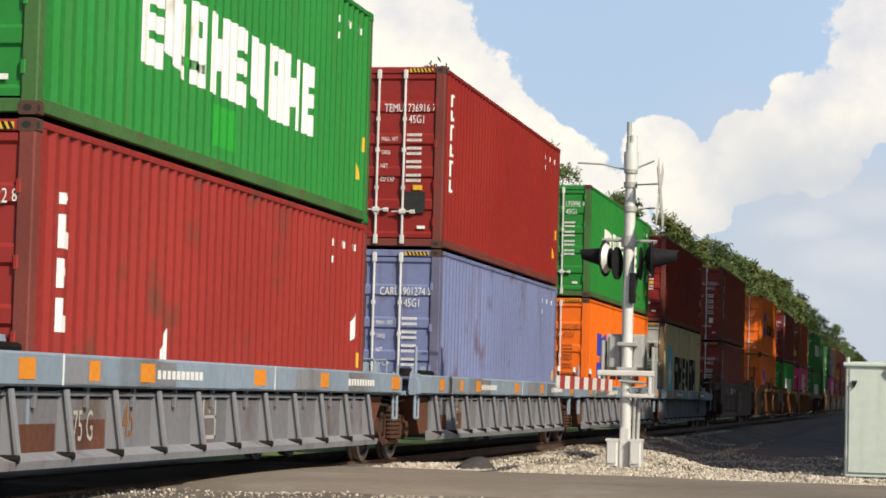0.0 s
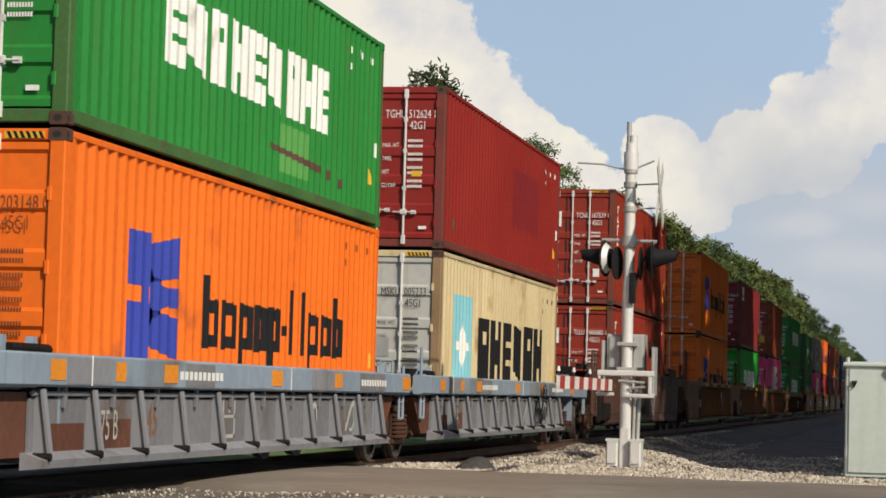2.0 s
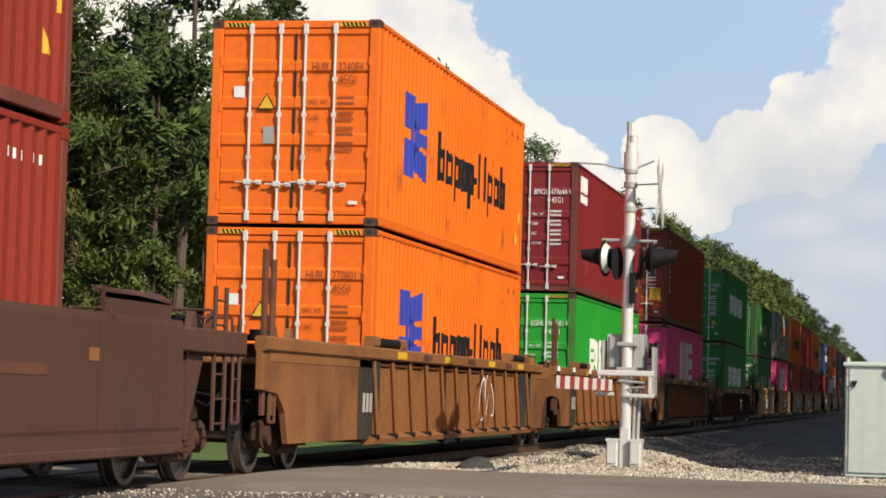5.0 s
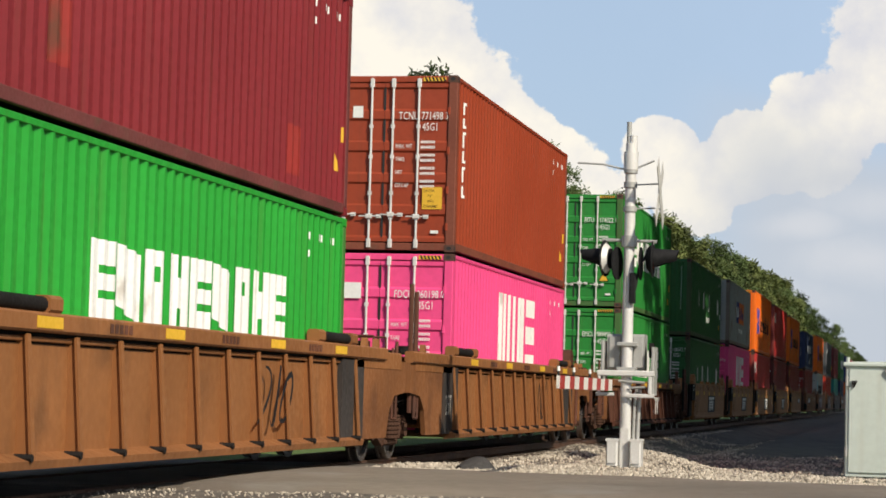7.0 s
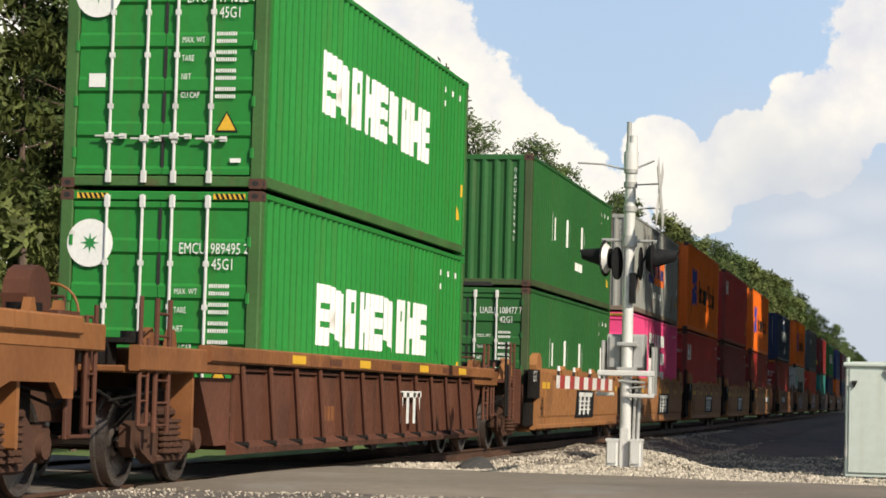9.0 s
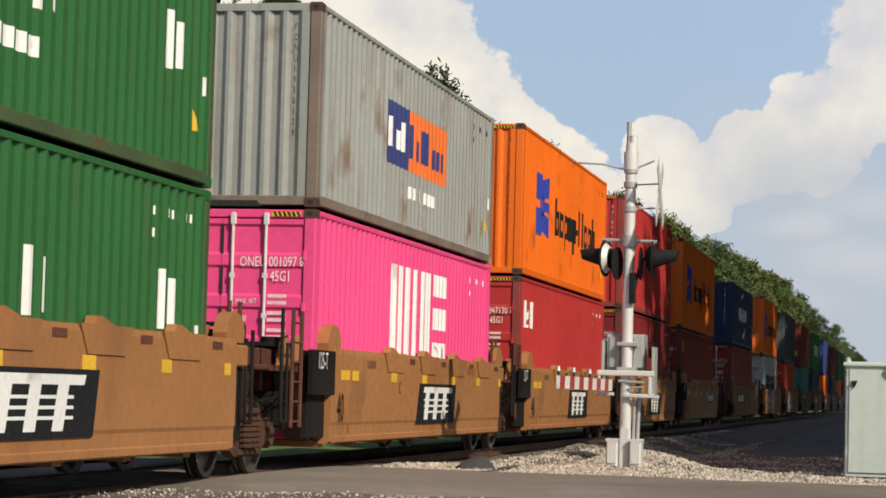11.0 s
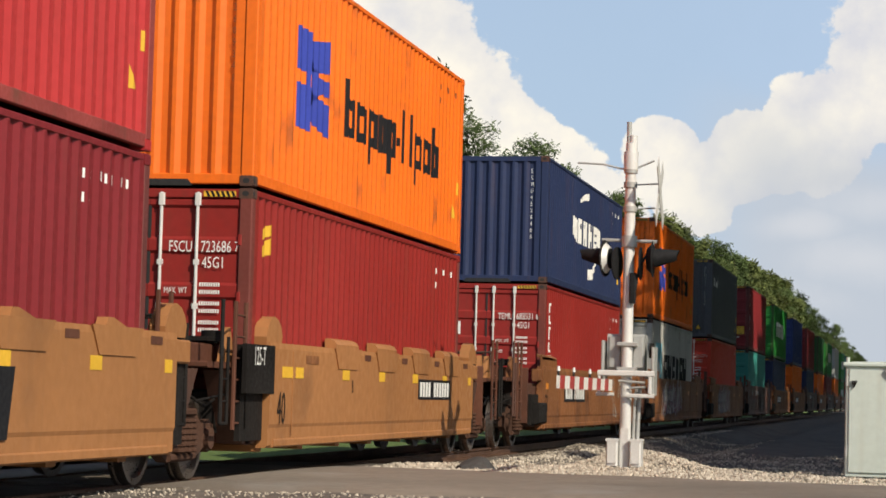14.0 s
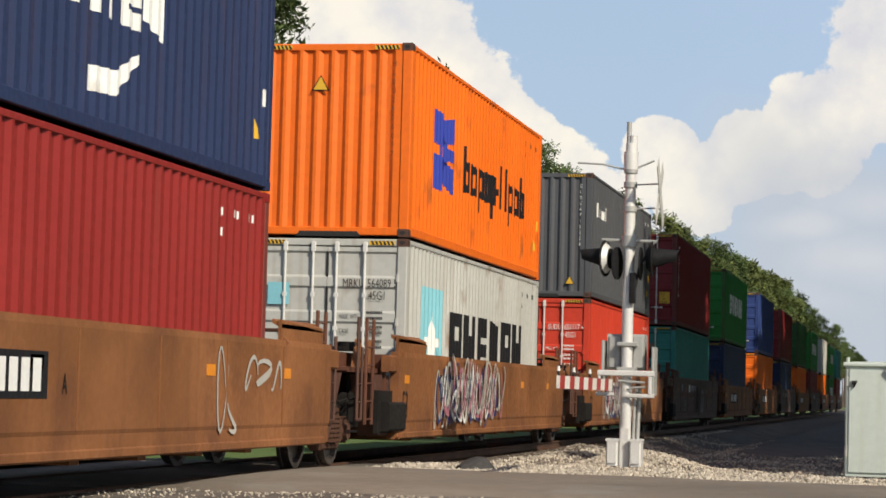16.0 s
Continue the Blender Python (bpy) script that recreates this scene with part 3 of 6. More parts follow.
def navy_marks(c, h):
    marks(c, blocks(3.8, 6.0, 1.12, 1.68, 3, 0.2, 1) + blocks(6.2, 8.4, 1.12, 1.68, 3, 0.2, 3), WHITE)
    marks(c, [[(4.7, 5.4, 2.02, 2.08, 2.14, 2.28), (5.4, 6.15, 2.14, 2.28, 2.20, 2.36)], [(6.2, 6.9, 0.38, 0.62, 0.42, 0.66), (6.9, 7.5, 0.42, 0.66, 0.80, 0.90)]], WHITE, "swoosh")


def upright_white(c, h):
    """A narrow column of thin white strokes beside the door edge."""
    z = h - 0.36
    for i, k in enumerate((0.20, 0.17, 0.26, 0.20, 0.26, 0.20)):
        bar = [rect(0.70, 0.76, z - k, z), rect(0.86, 0.91, z - k * 0.9, z - k * 0.25)]
        bar += [rect(0.76, 0.86, z - k, z - k + 0.05)] if i % 2 else [rect(0.76, 0.86, z - 0.05, z), (0.91, 0.98, z - k * 0.6, z - k * 0.4, z - k, z - k * 0.8)]
        marks(c, [bar], WHITE)
        z -= k + 0.06


def small_white_row(c, h):
    marks(c, [rect(1.0 + i * 0.36, 1.22 + i * 0.36, h - 0.95, h - (0.62 if i in (0, 4) else 0.74)) for i in range(5)], WHITE)


def tall_column(c, h):
    z = 2.32
    for i, k in enumerate((0.10, 0.30, 0.26, 0.30)):
        marks(c, [[rect(0.72, 0.82, z - k, z), rect(0.82, 0.98, z - k, z - k * 0.5) if i % 2 else rect(0.82, 0.93, z - k * 0.6, z - k * 0.3)]], WHITE)
        z -= k + 0.09
    marks(c, [(3.55, 3.8, 0.75, 1.0, 0.80, 1.22), (11.55, 11.8, 1.30, 1.55, 1.40, 1.78)], WHITE)


def scuffed_panel(c, h):
    marks(c, [rect(0.65, 1.65, 2.30, 2.66), rect(0.65, 1.65, 2.06, 2.24)], WHITE)
    marks(c, [rect(1.4, 2.0, 0.5, 1.1), rect(9.3, 9.9, 0.3, 0.9)], PAINT["tex_red"], "repaint_patch")


def dark_repaint(c, h):
    marks(c, [rect(6.6, 9.4, 0.85, 1.95)], PAINT["maroon"], "repaint_patch")
    marks(c, [rect(0.9, 1.05, 0.35, 0.55), rect(3.1, 3.22, 0.42, 0.52)], CASTING, "rust_stain")


def yellow_patch(c, h):
    marks(c, [(0.5, 0.85, h - 0.75, h - 0.62, h - 0.70, h - 0.5), (0.5, 0.85, h - 0.55, h - 0.42, h - 0.48, h - 0.35)], YELLOW)


def plate(x, z, w, hh, material, name="sticker"):
    def make(c, h):
        ob = part(name, Shape().box(0, w, -0.002, 0.002, 0, hh), material, c)
        ob.matrix_basis = pose(x, 0.004, h + z if z < 0 else z)
    return make


def many(*fs):
    def make(c, h):
        for f in fs:
            f(c, h)
    return make


def roundel(x, z, r):
    def make(c, h):
        s = Shape().prism([(x + r * math.cos(k), h + z + r * math.sin(k)) for k in [2 * math.pi * i / 28 for i in range(28)]], 1, 0.002, 0.006)
        part("roundel", s, WHITE, c)
        pts = []
        for i in range(16):
            rr = r * (0.42 if i % 2 == 0 else 0.16)
            k = 2 * math.pi * i / 16
            pts.append((x + rr * math.sin(k), h + z + rr * math.cos(k)))
        part("star", Shape().prism(pts, 1, -0.001, 0.002), DARK_GREEN_MARK, c)
    return make


def triangle(x, z, r=0.12):
    def make(c, h):
        part("warning_triangle", Shape().prism([(x - r * 1.15, h + z - r), (x + r * 1.15, h + z - r), (x, h + z + r)], 1, -0.001, 0.003), BLACK, c)
        part("warning_triangle", Shape().prism([(x - r * 0.9, h + z - r * 0.86), (x + r * 0.9, h + z - r * 0.86), (x, h + z + r * 0.75)], 1, -0.004, 0.001), YELLOW, c)
    return make


def caution_card(c, h):
    ob = part("caution_card", Shape().box(0, 0.33, -0.002, 0.002, 0, 0.36), YELLOW, c)
    ob.matrix_basis = pose(-0.55, 0.002, h - 2.2)
    for i, w in enumerate(("CAUTION", "9' 6\"", "HIGH", "CONTAINER")):
        lettering(w, 0.062, pose(-0.53 if i in (0, 3) else -0.46, -0.003, h - 1.92 - i * 0.085), BLACK, c)


HC, STD = 2.896, 2.591
tr_stickers = many(plate(-1.93, -0.55, 0.36, 0.0001, WHITE), triangle(-1.45, -1.62))
fern = many(roundel(-2.06, -0.62, 0.28), plate(-2.14, -1.72, 0.2, 0.16, WHITE), triangle(-0.45, -2.12))
tri_white = many(plate(-1.72, -0.95, 0.37, 0.38, WHITE), plate(-2.02, -0.52, 0.16, 0.13, WHITE), triangle(-1.57, -1.62, 0.1), plate(-0.53, -2.2, 0.16, 0.2, WHITE), plate(-2.1, -2.25, 0.2, 0.27, BAR))
# y at the start, (colour, height, end, words, mark, extras, label) below and on top
LOWER, UPPER = 0, 1
STACKS = [
    (18.40, ("tex_red", HC, "door", ("TGHU", "641022", "8", "45G1"), tall_column, None, "faded brick-red steel container, white block marks"),
            ("green", HC, "door", ("EISU", "892107", "4", "45G1"), first_white, triangle(-0.35, -1.3), "weathered green steel container with white block marks")),
    (35.59, ("lavender", HC, "door", ("CARU", "901274", "5", "45G1"), None, None, "faded blue-lavender steel container, scuffed sides"),
            ("red", HC, "door", ("TEMU", "736916", "7", "45G1"), upright_white, many(plate(-0.48, -1.98, 0.15, 0.08, YELLOW), plate(-0.62, 0.55, 0.34, 0.34, GASKET)), "dark red steel container with white door codes")),
    (52.57, ("orange", HC, "door", ("HLBU", "203148", "0", "45G1"), orange_marks, None, "bright orange steel container with blue emblem"),
            ("green", STD, "door", ("EISU", "175996", "4", "42G1"), big_white, None, "green steel container with white block marks and stains")),
    (69.13, ("beige", HC, "door", ("MSKU", "005233", "4", "45G1"), dark_six, many(plate(-2.0, -1.95, 0.5, 0.72, CYAN), plate(-1.12, -1.7, 0.3, 0.3, GALV)), "rust-streaked cream steel container with dark block marks"),
            ("red", STD, "door", ("TGHU", "512624", "1", "42G1"), dark_repaint, plate(-0.53, -1.45, 0.16, 0.09, YELLOW), "patched dark red steel container with white codes")),
    (90.45, ("oxide", HC, "door", ("TLLU", "460483", "3", "45G1"), upright_white, tri_white, "oxide-red steel container with white door stickers"),
            ("oxide", HC, "door", ("TCNU", "167539", "1", "45G1"), upright_white, tri_white, "oxide-red steel container with white door stickers")),
    (114.48, ("orange", HC, "door", ("HLBU", "270801", "6", "45G1"), orange_marks, many(triangle(-1.62, -1.15), plate(-2.1, -1.1, 0.16, 0.16, WHITE)), "bright orange steel container with blue emblem"),
             ("orange", HC, "door", ("HLBU", "324084", "2", "45G1"), orange_marks, many(triangle(-1.62, -1.15), plate(-2.1, -1.1, 0.16, 0.16, WHITE), plate(-1.66, -1.75, 0.16, 0.24, GALV)), "bright orange steel container with blue emblem")),
    (133.87, ("bright_green", HC, "door", ("EGHU", "965581", "9", "45G1"), low_white, None, "bright green steel container with white block marks"),
             ("maroon", HC, "door", ("BMOU", "479644", "9", "45G1"), scuffed_panel, many(plate(-2.25, -0.85, 0.42, 0.27, WHITE), plate(-2.2, -2.05, 0.2, 0.24, GALV)), "scuffed maroon steel container with white codes")),
    (153.28, ("pink", HC, "door", ("FDCU", "060198", "0", "45G1"), white_three, plate(-2.15, -0.75, 0.62, 0.26, WHITE), "magenta-pink steel container with tall white marks"),
             ("brown", HC, "door", ("TCNU", "771498", "3", "45G1"), upright_white, many(caution_card, plate(-1.75, -0.7, 0.17, 0.19, WHITE)), "russet steel container with yellow caution card")),
    (175.12, ("green", HC, "door", ("EMCU", "989495", "2", "45G1"), low_white, fern, "green steel container with white roundel on doors"),
             ("green", HC, "door", ("EITU", "174022", "1", "45G1"), big_white, fern, "green steel container with white roundel on doors")),
    (194.00, ("dark_green", STD, "door", ("UASU", "108477", "7", "42G1"), four_white, None, "dark green steel container with sparse white marks"),
             ("dark_green", STD, "wall", ("UACU", "552994", "5", ""), four_white, None, "dark green steel container with ribbed end wall")),
    (210.59, ("pink", HC, "door", ("ONEU", "001097", "8", "45G1"), white_three, None, "magenta-pink steel container with tall white marks"),
             ("grey", STD, "wall", ("PONU", "193012", "9", ""), two_tone, None, "rust-spotted grey steel container with two-tone panel")),
    (225.92, ("cai", HC, "door", ("CAXU", "847130", "7", "45G1"), small_square, None, "light red steel container with white block mark"),
             ("orange", HC, "wall", ("HLBU", "190346", "2", ""), orange_marks, None, "bright orange steel container with blue emblem")),
    (241.32, ("maroon", HC, "door", ("CPSU", "643757", "8", "45G1"), None, None, "dull maroon steel container with white door codes"),
             ("cai", HC, "wall", ("CAIU", "966916", "0", ""), small_square, plate(-2.15, -2.45, 0.3, 0.36, YELLOW), "light red steel container with ribbed end wall")),
    (257.08, ("red", HC, "door", ("FSCU", "723686", "7", "45G1"), yellow_patch, None, "dark red steel container with small yellow mark"),
             ("orange", HC, "wall", ("HLBU", "260934", "1", ""), orange_marks, None, "bright orange steel container with blue emblem")),
    (278.35, ("red", HC, "door", ("TEMU", "683531", "6", "45G1"), upright_white, plate(-2.3, -1.05, 0.55, 0.26, WHITE), "dark red steel container with white door codes"),
             ("navy", STD, "wall", ("ECMU", "452840", "0", ""), navy_marks, None, "navy-blue steel container with white swoosh marks")),
    (298.00, ("light_grey", HC, "door", ("MRKU", "564089", "5", "45G1"), dark_six, plate(-2.12, -1.0, 0.33, 0.33, CYAN), "light grey steel container with dark block marks"),
             ("orange", HC, "wall", ("HLBU", "280601", "7", ""), orange_marks, triangle(-1.4, -0.6), "bright orange steel container with ribbed end wall")),
    (317.70, ("signal_red", HC, "door", ("SUDU", "651117", "4", "45G1"), None, many(plate(-1.2, 0.9, 0.45, 0.3, WHITE), plate(-0.6, 0.9, 0.4, 0.3, WHITE)), "bright red steel container with white door plates"),
             ("slate", HC, "wall", ("GLDU", "471522", "6", ""), small_white_row, triangle(-0.5, -2.5, 0.1), "dark grey steel container with ribbed end wall")),
    (337.40, ("teal", HC, "door", None, None, None, "plain teal steel container on a well car"), ("maroon", HC, "door", None, upright_white, caution_card, "maroon steel container with yellow card")),
    (356.50, ("navy", HC, "door", None, None, None, "plain dark blue steel container"), ("green", HC, "door", None, big_white, None, "green steel container with white block marks")),
    (376.50, ("orange", HC, "door", None, None, None, "plain orange steel container"), ("blue", HC, "door", None, None, None, "plain mid-blue steel container")),
    (396.00, ("navy", HC, "door", None, None, None, "plain dark blue steel container"), ("maroon", HC, "door", None, None, None, "plain maroon steel container")),
    (415.50, ("orange", HC, "door", None, None, None, "plain orange steel container"), ("dark_green", HC, "door", None, None, None, "plain dark green steel container")),
    (435.00, ("maroon", HC, "door", None, None, None, "plain maroon steel container"), ("green", HC, "door", None, big_white, None, "green steel container with white block marks")),
    (454.50, ("orange", HC, "door", None, None, None, "plain orange steel container"), ("light_grey", HC, "door", None, None, None, "plain pale grey steel container")),
    (474.00, ("green", HC, "door", None, low_white, None, "green steel container with white block marks"), ("bright_green", HC, "door", None, big_white, None, "bright green steel container with white block marks")),
    (493.50, ("red", HC, "door", None, None, None, "plain dark red steel container"), ("teal", HC, "door", None, None, None, "plain teal steel container on a well car")),
]
FLOOR_Z = 0.37
MOVERS = []                     # (thing, x, y at the start, z)


def load_containers():
    for y0, low, top in STACKS:
        z = FLOOR_Z if low[1] > 2.7 else 0.50
        for colour, h, end, words, mark, extra, label in (low, top):
            c = container(colour, h, end, words, label, mark, extra)
            MOVERS.append((c, 0.0, y0, z))
            z += h + 0.028


# ---- well cars: x 0 is the containers' near side, y 0 the start of the load ----
CX = -1.219


def truck_parts(parent, y):
    """A two-axle truck under the car at y."""
    t = part("truck", shared(("bolster",), lambda: Shape().box(CX - 0.95, CX + 0.95, -0.20, 0.20, 0.46, 0.72, 0.04)), TRUCK, parent, "rusty cast-steel truck")
    t.matrix_basis = pose(0, y, 0)

    def frame_side():
        s = Shape()
        s.prism([(-1.12, 0.40), (-0.98, 0.30), (-0.80, 0.36), (-0.42, 0.22), (0.42, 0.22), (0.80, 0.36), (0.98, 0.30), (1.12, 0.40), (1.12, 0.60), (0.95, 0.66),
                 (0.72, 0.60), (0.40, 0.80), (-0.40, 0.80), (-0.72, 0.60), (-0.95, 0.66), (-1.12, 0.60)], 0, -0.06, 0.06)
        for y0 in (-0.89, 0.89):
            s.tube((-0.05, y0, 0.455), (0.12, y0, 0.455), 0.12, n=12)
        s.box(0.05, 0.10, -0.42, 0.42, 0.70, 0.78, 0.02)
        s.box(0.05, 0.10, -0.42, 0.42, 0.23, 0.31, 0.02)
        return s

    def spring():
        s = Shape()
        k, n = 10, 6
        prof = []
        for i in range(n):
            z = 0.32 + i * 0.062
            prof += [(0.062, z), (0.085, z + 0.010), (0.085, z + 0.032), (0.062, z + 0.042)]
        m = len(prof)
        s.add([(r * math.cos(2 * math.pi * j / k), r * math.sin(2 * math.pi * j / k), z) for j in range(k) for r, z in prof],
              [(j * m + i, j * m + i + 1, ((j + 1) % k) * m + i + 1, ((j + 1) % k) * m + i) for j in range(k) for i in range(m - 1)])
        return s

    def wheelset():
        s = Shape()
        s.tube((CX - 1.02, 0, 0), (CX + 1.02, 0, 0), 0.075, n=10)
        for f in (-1, 1):
            x = CX + f * 0.72
            ring = [(0.0, 0.10), (0.0, 0.33), (0.02, 0.39), (-0.005, 0.41), (-0.005, 0.49), (0.03, 0.485), (0.04, 0.46), (0.135, 0.452), (0.135, 0.39), (0.08, 0.37), (0.07, 0.16), (0.10, 0.12), (0.10, 0.10)]
            n, k = 24, len(ring)
            v = [(x + f * a, r * math.cos(2 * math.pi * j / n), r * math.sin(2 * math.pi * j / n)) for j in range(n) for a, r in ring]
            s.add(v, [(j * k + i, j * k + i + 1, ((j + 1) % n) * k + i + 1, ((j + 1) % n) * k + i) for j in range(n) for i in range(k - 1)])
        for q in range(3):
            a = q * 2 * math.pi / 3
            s.tube((CX + 0.98, 0.05 * math.cos(a), 0.05 * math.sin(a)), (CX + 1.04, 0.05 * math.cos(a), 0.05 * math.sin(a)), 0.018, n=6)
        return s

    for f in (1, -1):
        ob = part("side_frame", shared(("side_frame",), frame_side, True), TRUCK, t)
        ob.matrix_basis = pose(CX + f * 0.98, 0, 0, 0, 0, 0 if f > 0 else 180)
        for y0 in (-0.2, 0.0, 0.2):
            ob = part("spring", shared(("spring",), spring), TRUCK, t)
            ob.matrix_basis = pose(CX + f * 1.08, y0, 0)
        ob = part("brake_beam", shared(("brake_beam",), lambda: Shape().box(CX - 0.8, CX + 0.8, -0.04, 0.04, 0.34, 0.44, 0.01)), TRUCK, t)
        ob.matrix_basis = pose(0, f * 0.36, 0)
    for y0 in (-0.89, 0.89):
        w = part("wheelset", shared(("wheelset",), wheelset, True), STEEL, t, "worn steel wheelset with bright treads")
        w.matrix_basis = pose(0, y0, 0.455)
        WHEELS.append((w, y0))
    return t


WHEELS = []
KINDS = {   # paint, sill paint, top, sill underside, sheet from, sheet to, ribbed, outward lean of ribs
    "gray": ("gray", "gray_sill", 1.27, 0.98, -0.7, 12.2, True, 0.09),
    "tanrib": ("tan", "tan", 1.61, 1.44, -0.35, 12.6, True, 0.08),
    "rustrib": ("rust", "brown", 1.45, 1.27, -1.0, 12.8, True, 0.08),
    "dark": ("dark", "dark", 1.67, 1.40, -1.8, 15.2, False, 0.0),
    "yellow": ("yellow_tan", "yellow_tan", 1.54, 1.35, 0.45, 12.85, False, 0.0),
    "rust": ("brown", "brown", 1.58, 1.38, -1.0, 15.2, False, 0.0),
}


def rib_shape(top, lean):
    s = Shape()
    s.prism([(-0.01, top - 0.03), (0.10, top - 0.03), (0.10 + lean, 0.36), (-0.01, 0.30)], 1, -0.012, 0.012)
    s.prism([(0.09, top - 0.02), (0.115, top - 0.02), (0.115 + lean, 0.36), (0.09 + lean, 0.36)], 1, -0.042, 0.042)
    return s


def graffiti(parent, y0, z0, w, h, material, seed, x=0.155):
    """Loose spray strokes: tapering ribbons that wander over the sheet."""
    r = random.Random(seed)
    s = Shape()
    n = max(2, int(w / 0.42))
    for i in range(n):
        yc, zc = y0 + w * (i + 0.5) / n, z0 + h * r.uniform(0.42, 0.58)
        wide, tall = w / n * r.uniform(0.42, 0.62), h * r.uniform(0.32, 0.48)
        f, g, p0, turn = r.choice((1, 1, 2)), r.choice((1, 2, 3)), r.uniform(0, 6.28), r.uniform(2.6, 6.0)
        pts = []
        for k in range(17):
            a = turn * k / 16
            pts.append(Vector((yc + wide * math.sin(f * a + p0) + 0.10 * tall * math.cos(a), zc + tall * math.cos(g * a * 0.7 + p0 * 0.5))))
        t = r.uniform(0.018, 0.036)
        rim = []
        for k in range(17):
            d = pts[min(16, k + 1)] - pts[max(0, k - 1)]
            e = Vector((-d.y, d.x)).normalized() * t * (0.5 + math.sin(math.pi * k / 16) * 0.7)
            lift = x + 0.0004 * k + 0.00005 * i
            rim += [(lift, *(pts[k] - e)), (lift, *(pts[k] + e))]
        s.add(rim, [(2 * k, 2 * k + 2, 2 * k + 3, 2 * k + 1) for k in range(16)])
    return tagged(part("graffiti", s, material, parent), kind="stuff")


def S_OF(kind):
    return CAR[KINDS[kind][1]]


def end_gear(c, P, kind, y, d, top, s_edge):
    """Platform fittings over the truck: d is +1 where the car's body lies on the +y side."""
    def bx(name, x0, x1, a, b, z0, z1, m=None, cut=0.015):
        ya, yb = sorted((y + d * a, y + d * b))
        return part(name, Shape().box(x0, x1, ya, yb, z0, z1, cut), m or P, c)
    if kind in ("yellow", "rust"):
        P = CAR["rust"]
    bx("centre_sill", CX - 0.28, CX + 0.28, -0.1, 3.6, 0.62, 0.95, TRUCK if kind != "yellow" else GREASE_AND_SHADE)
    bx("end_platform", CX - 1.15, CX + 1.15, 0.5, 2.6, top - 0.32, top - 0.25, P)
    bx("bulkhead", CX - 1.25, CX + 1.25, 2.35, 2.42, 0.45, top - 0.05, P)
    D = {"gray": CAR["gray_sill"], "dark": CAR["dark"], "tanrib": CAR["rust"], "rustrib": CAR["rust"], "yellow": GREASE_AND_SHADE, "rust": CAR["dark"]}[kind]
    # inner shear plate, well back from the side, black to paint in the shaded void there
    ya, yb = y + d * 1.6, y + d * 2.7
    part("shear_plate", Shape().prism([(yb, 0.36), (yb, top - 0.25), (ya, top - 0.25), (ya, 1.0)], 0, -0.34, -0.30), GREASE_AND_SHADE, c)
    # heavy end blocks beside the truck, and an added black box that fills the see-through gap with dark
    B = {"gray": CAR["rust"], "dark": CAR["dark"], "tanrib": CAR["rust"], "rustrib": CAR["rust"], "yellow": CAR["dark"], "rust": CAR["dark"]}[kind]
    sh = s_edge
    yo = sh - d * 1.15
    part("end_block", Shape().prism([(sh, 0.38), (sh, top - 0.34), (yo, top - 0.34), (sh - d * 0.55, 0.38)], 0, -0.30, 0.0), B, c, "rust-brown end block")
    part("draft_box", Shape().box(CX - 0.95, CX + 0.95, *sorted((y + d * 1.35, sh + d * 0.2)), 0.50, 0.98, 0.03), GREASE_AND_SHADE, c)
    if kind in ("yellow", "rust"):
        part("platform_edge", Shape().box(-0.42, -0.30, *sorted((y + d * 0.5, sh)), top - 0.30, top - 0.05, 0.015), CAR["rust"], c)
    else:
        part("platform_edge", Shape().box(-0.02, 0.10, *sorted((y + d * 0.5, sh)), top - 0.30, top - 0.05, 0.015), S_OF(kind), c)
    if kind in ("yellow", "rust", "dark", "rustrib"):
        q = Shape()
        for a in (1.10, 1.50):
            q.box(0.02, 0.06, *sorted((y + d * a, y + d * (a + 0.06))), 0.55, top + 0.42, 0.008)
        for k in range(6):
            z = 0.62 + k * (top - 0.35) / 5
            q.tube((0.04, y + d * 1.12, z), (0.04, y + d * 1.54, z), 0.014, n=6)
        part("ladder", q, CAR["rust"] if kind != "dark" else CAR["dark"], c, "rusty steel ladder")
    part("roller", Shape().tube((-0.30, y + d * 1.5, top - 0.02), (-0.30, y + d * 1.5, top + 0.10), 0.16, n=16), GREASE_AND_SHADE, c, "", True)
    # posts and hanging grab irons beside the platform
    s = Shape()
    s.path([(0.05, y + d * 0.62, 0.62), (0.05, y + d * 0.62, top + (0.42 if d > 0 else 0.12))], 0.024, 8)
    s.path([(0.05, y + d * 0.62, 0.62), (0.05, y + d * 0.86, 0.62), (0.05, y + d * 0.86, top + 0.02)], 0.020, 8)
    for z in (0.86, 1.10):
        s.tube((0.05, y + d * 0.62, z), (0.05, y + d * 0.86, z), 0.012, n=6)
    part("grab_iron", s, D, c, "steel grab-iron step")
    s = Shape()
    s.path([(-0.35, y + d * 0.4, top - 0.28), (-0.35, y + d * 0.4, top + 0.20), (-2.0, y + d * 0.4, top + 0.20), (-2.0, y + d * 0.4, top - 0.28)], 0.016, 8)
    part("handrail", s, D, c)
    bx("valve_box", -0.95, -0.45, 0.9, 1.35, top - 0.25, top + 0.02, GREASE_AND_SHADE)
    bx("air_tank", -1.9, -1.4, 0.8, 1.7, top - 0.25, top + 0.05, GREASE_AND_SHADE, 0.08)
    for q in (1.25, 1.95):
        yq = y + d * q
        part("gusset", Shape().prism([(yq, top - 0.25), (yq + 0.42, top - 0.25), (yq + 0.24, top + 0.14), (yq + 0.18, top + 0.14)], 0, -0.20, -0.12), S_OF(kind), c)
    ya, yb = sorted((y + d * 1.1, y + d * 2.3))
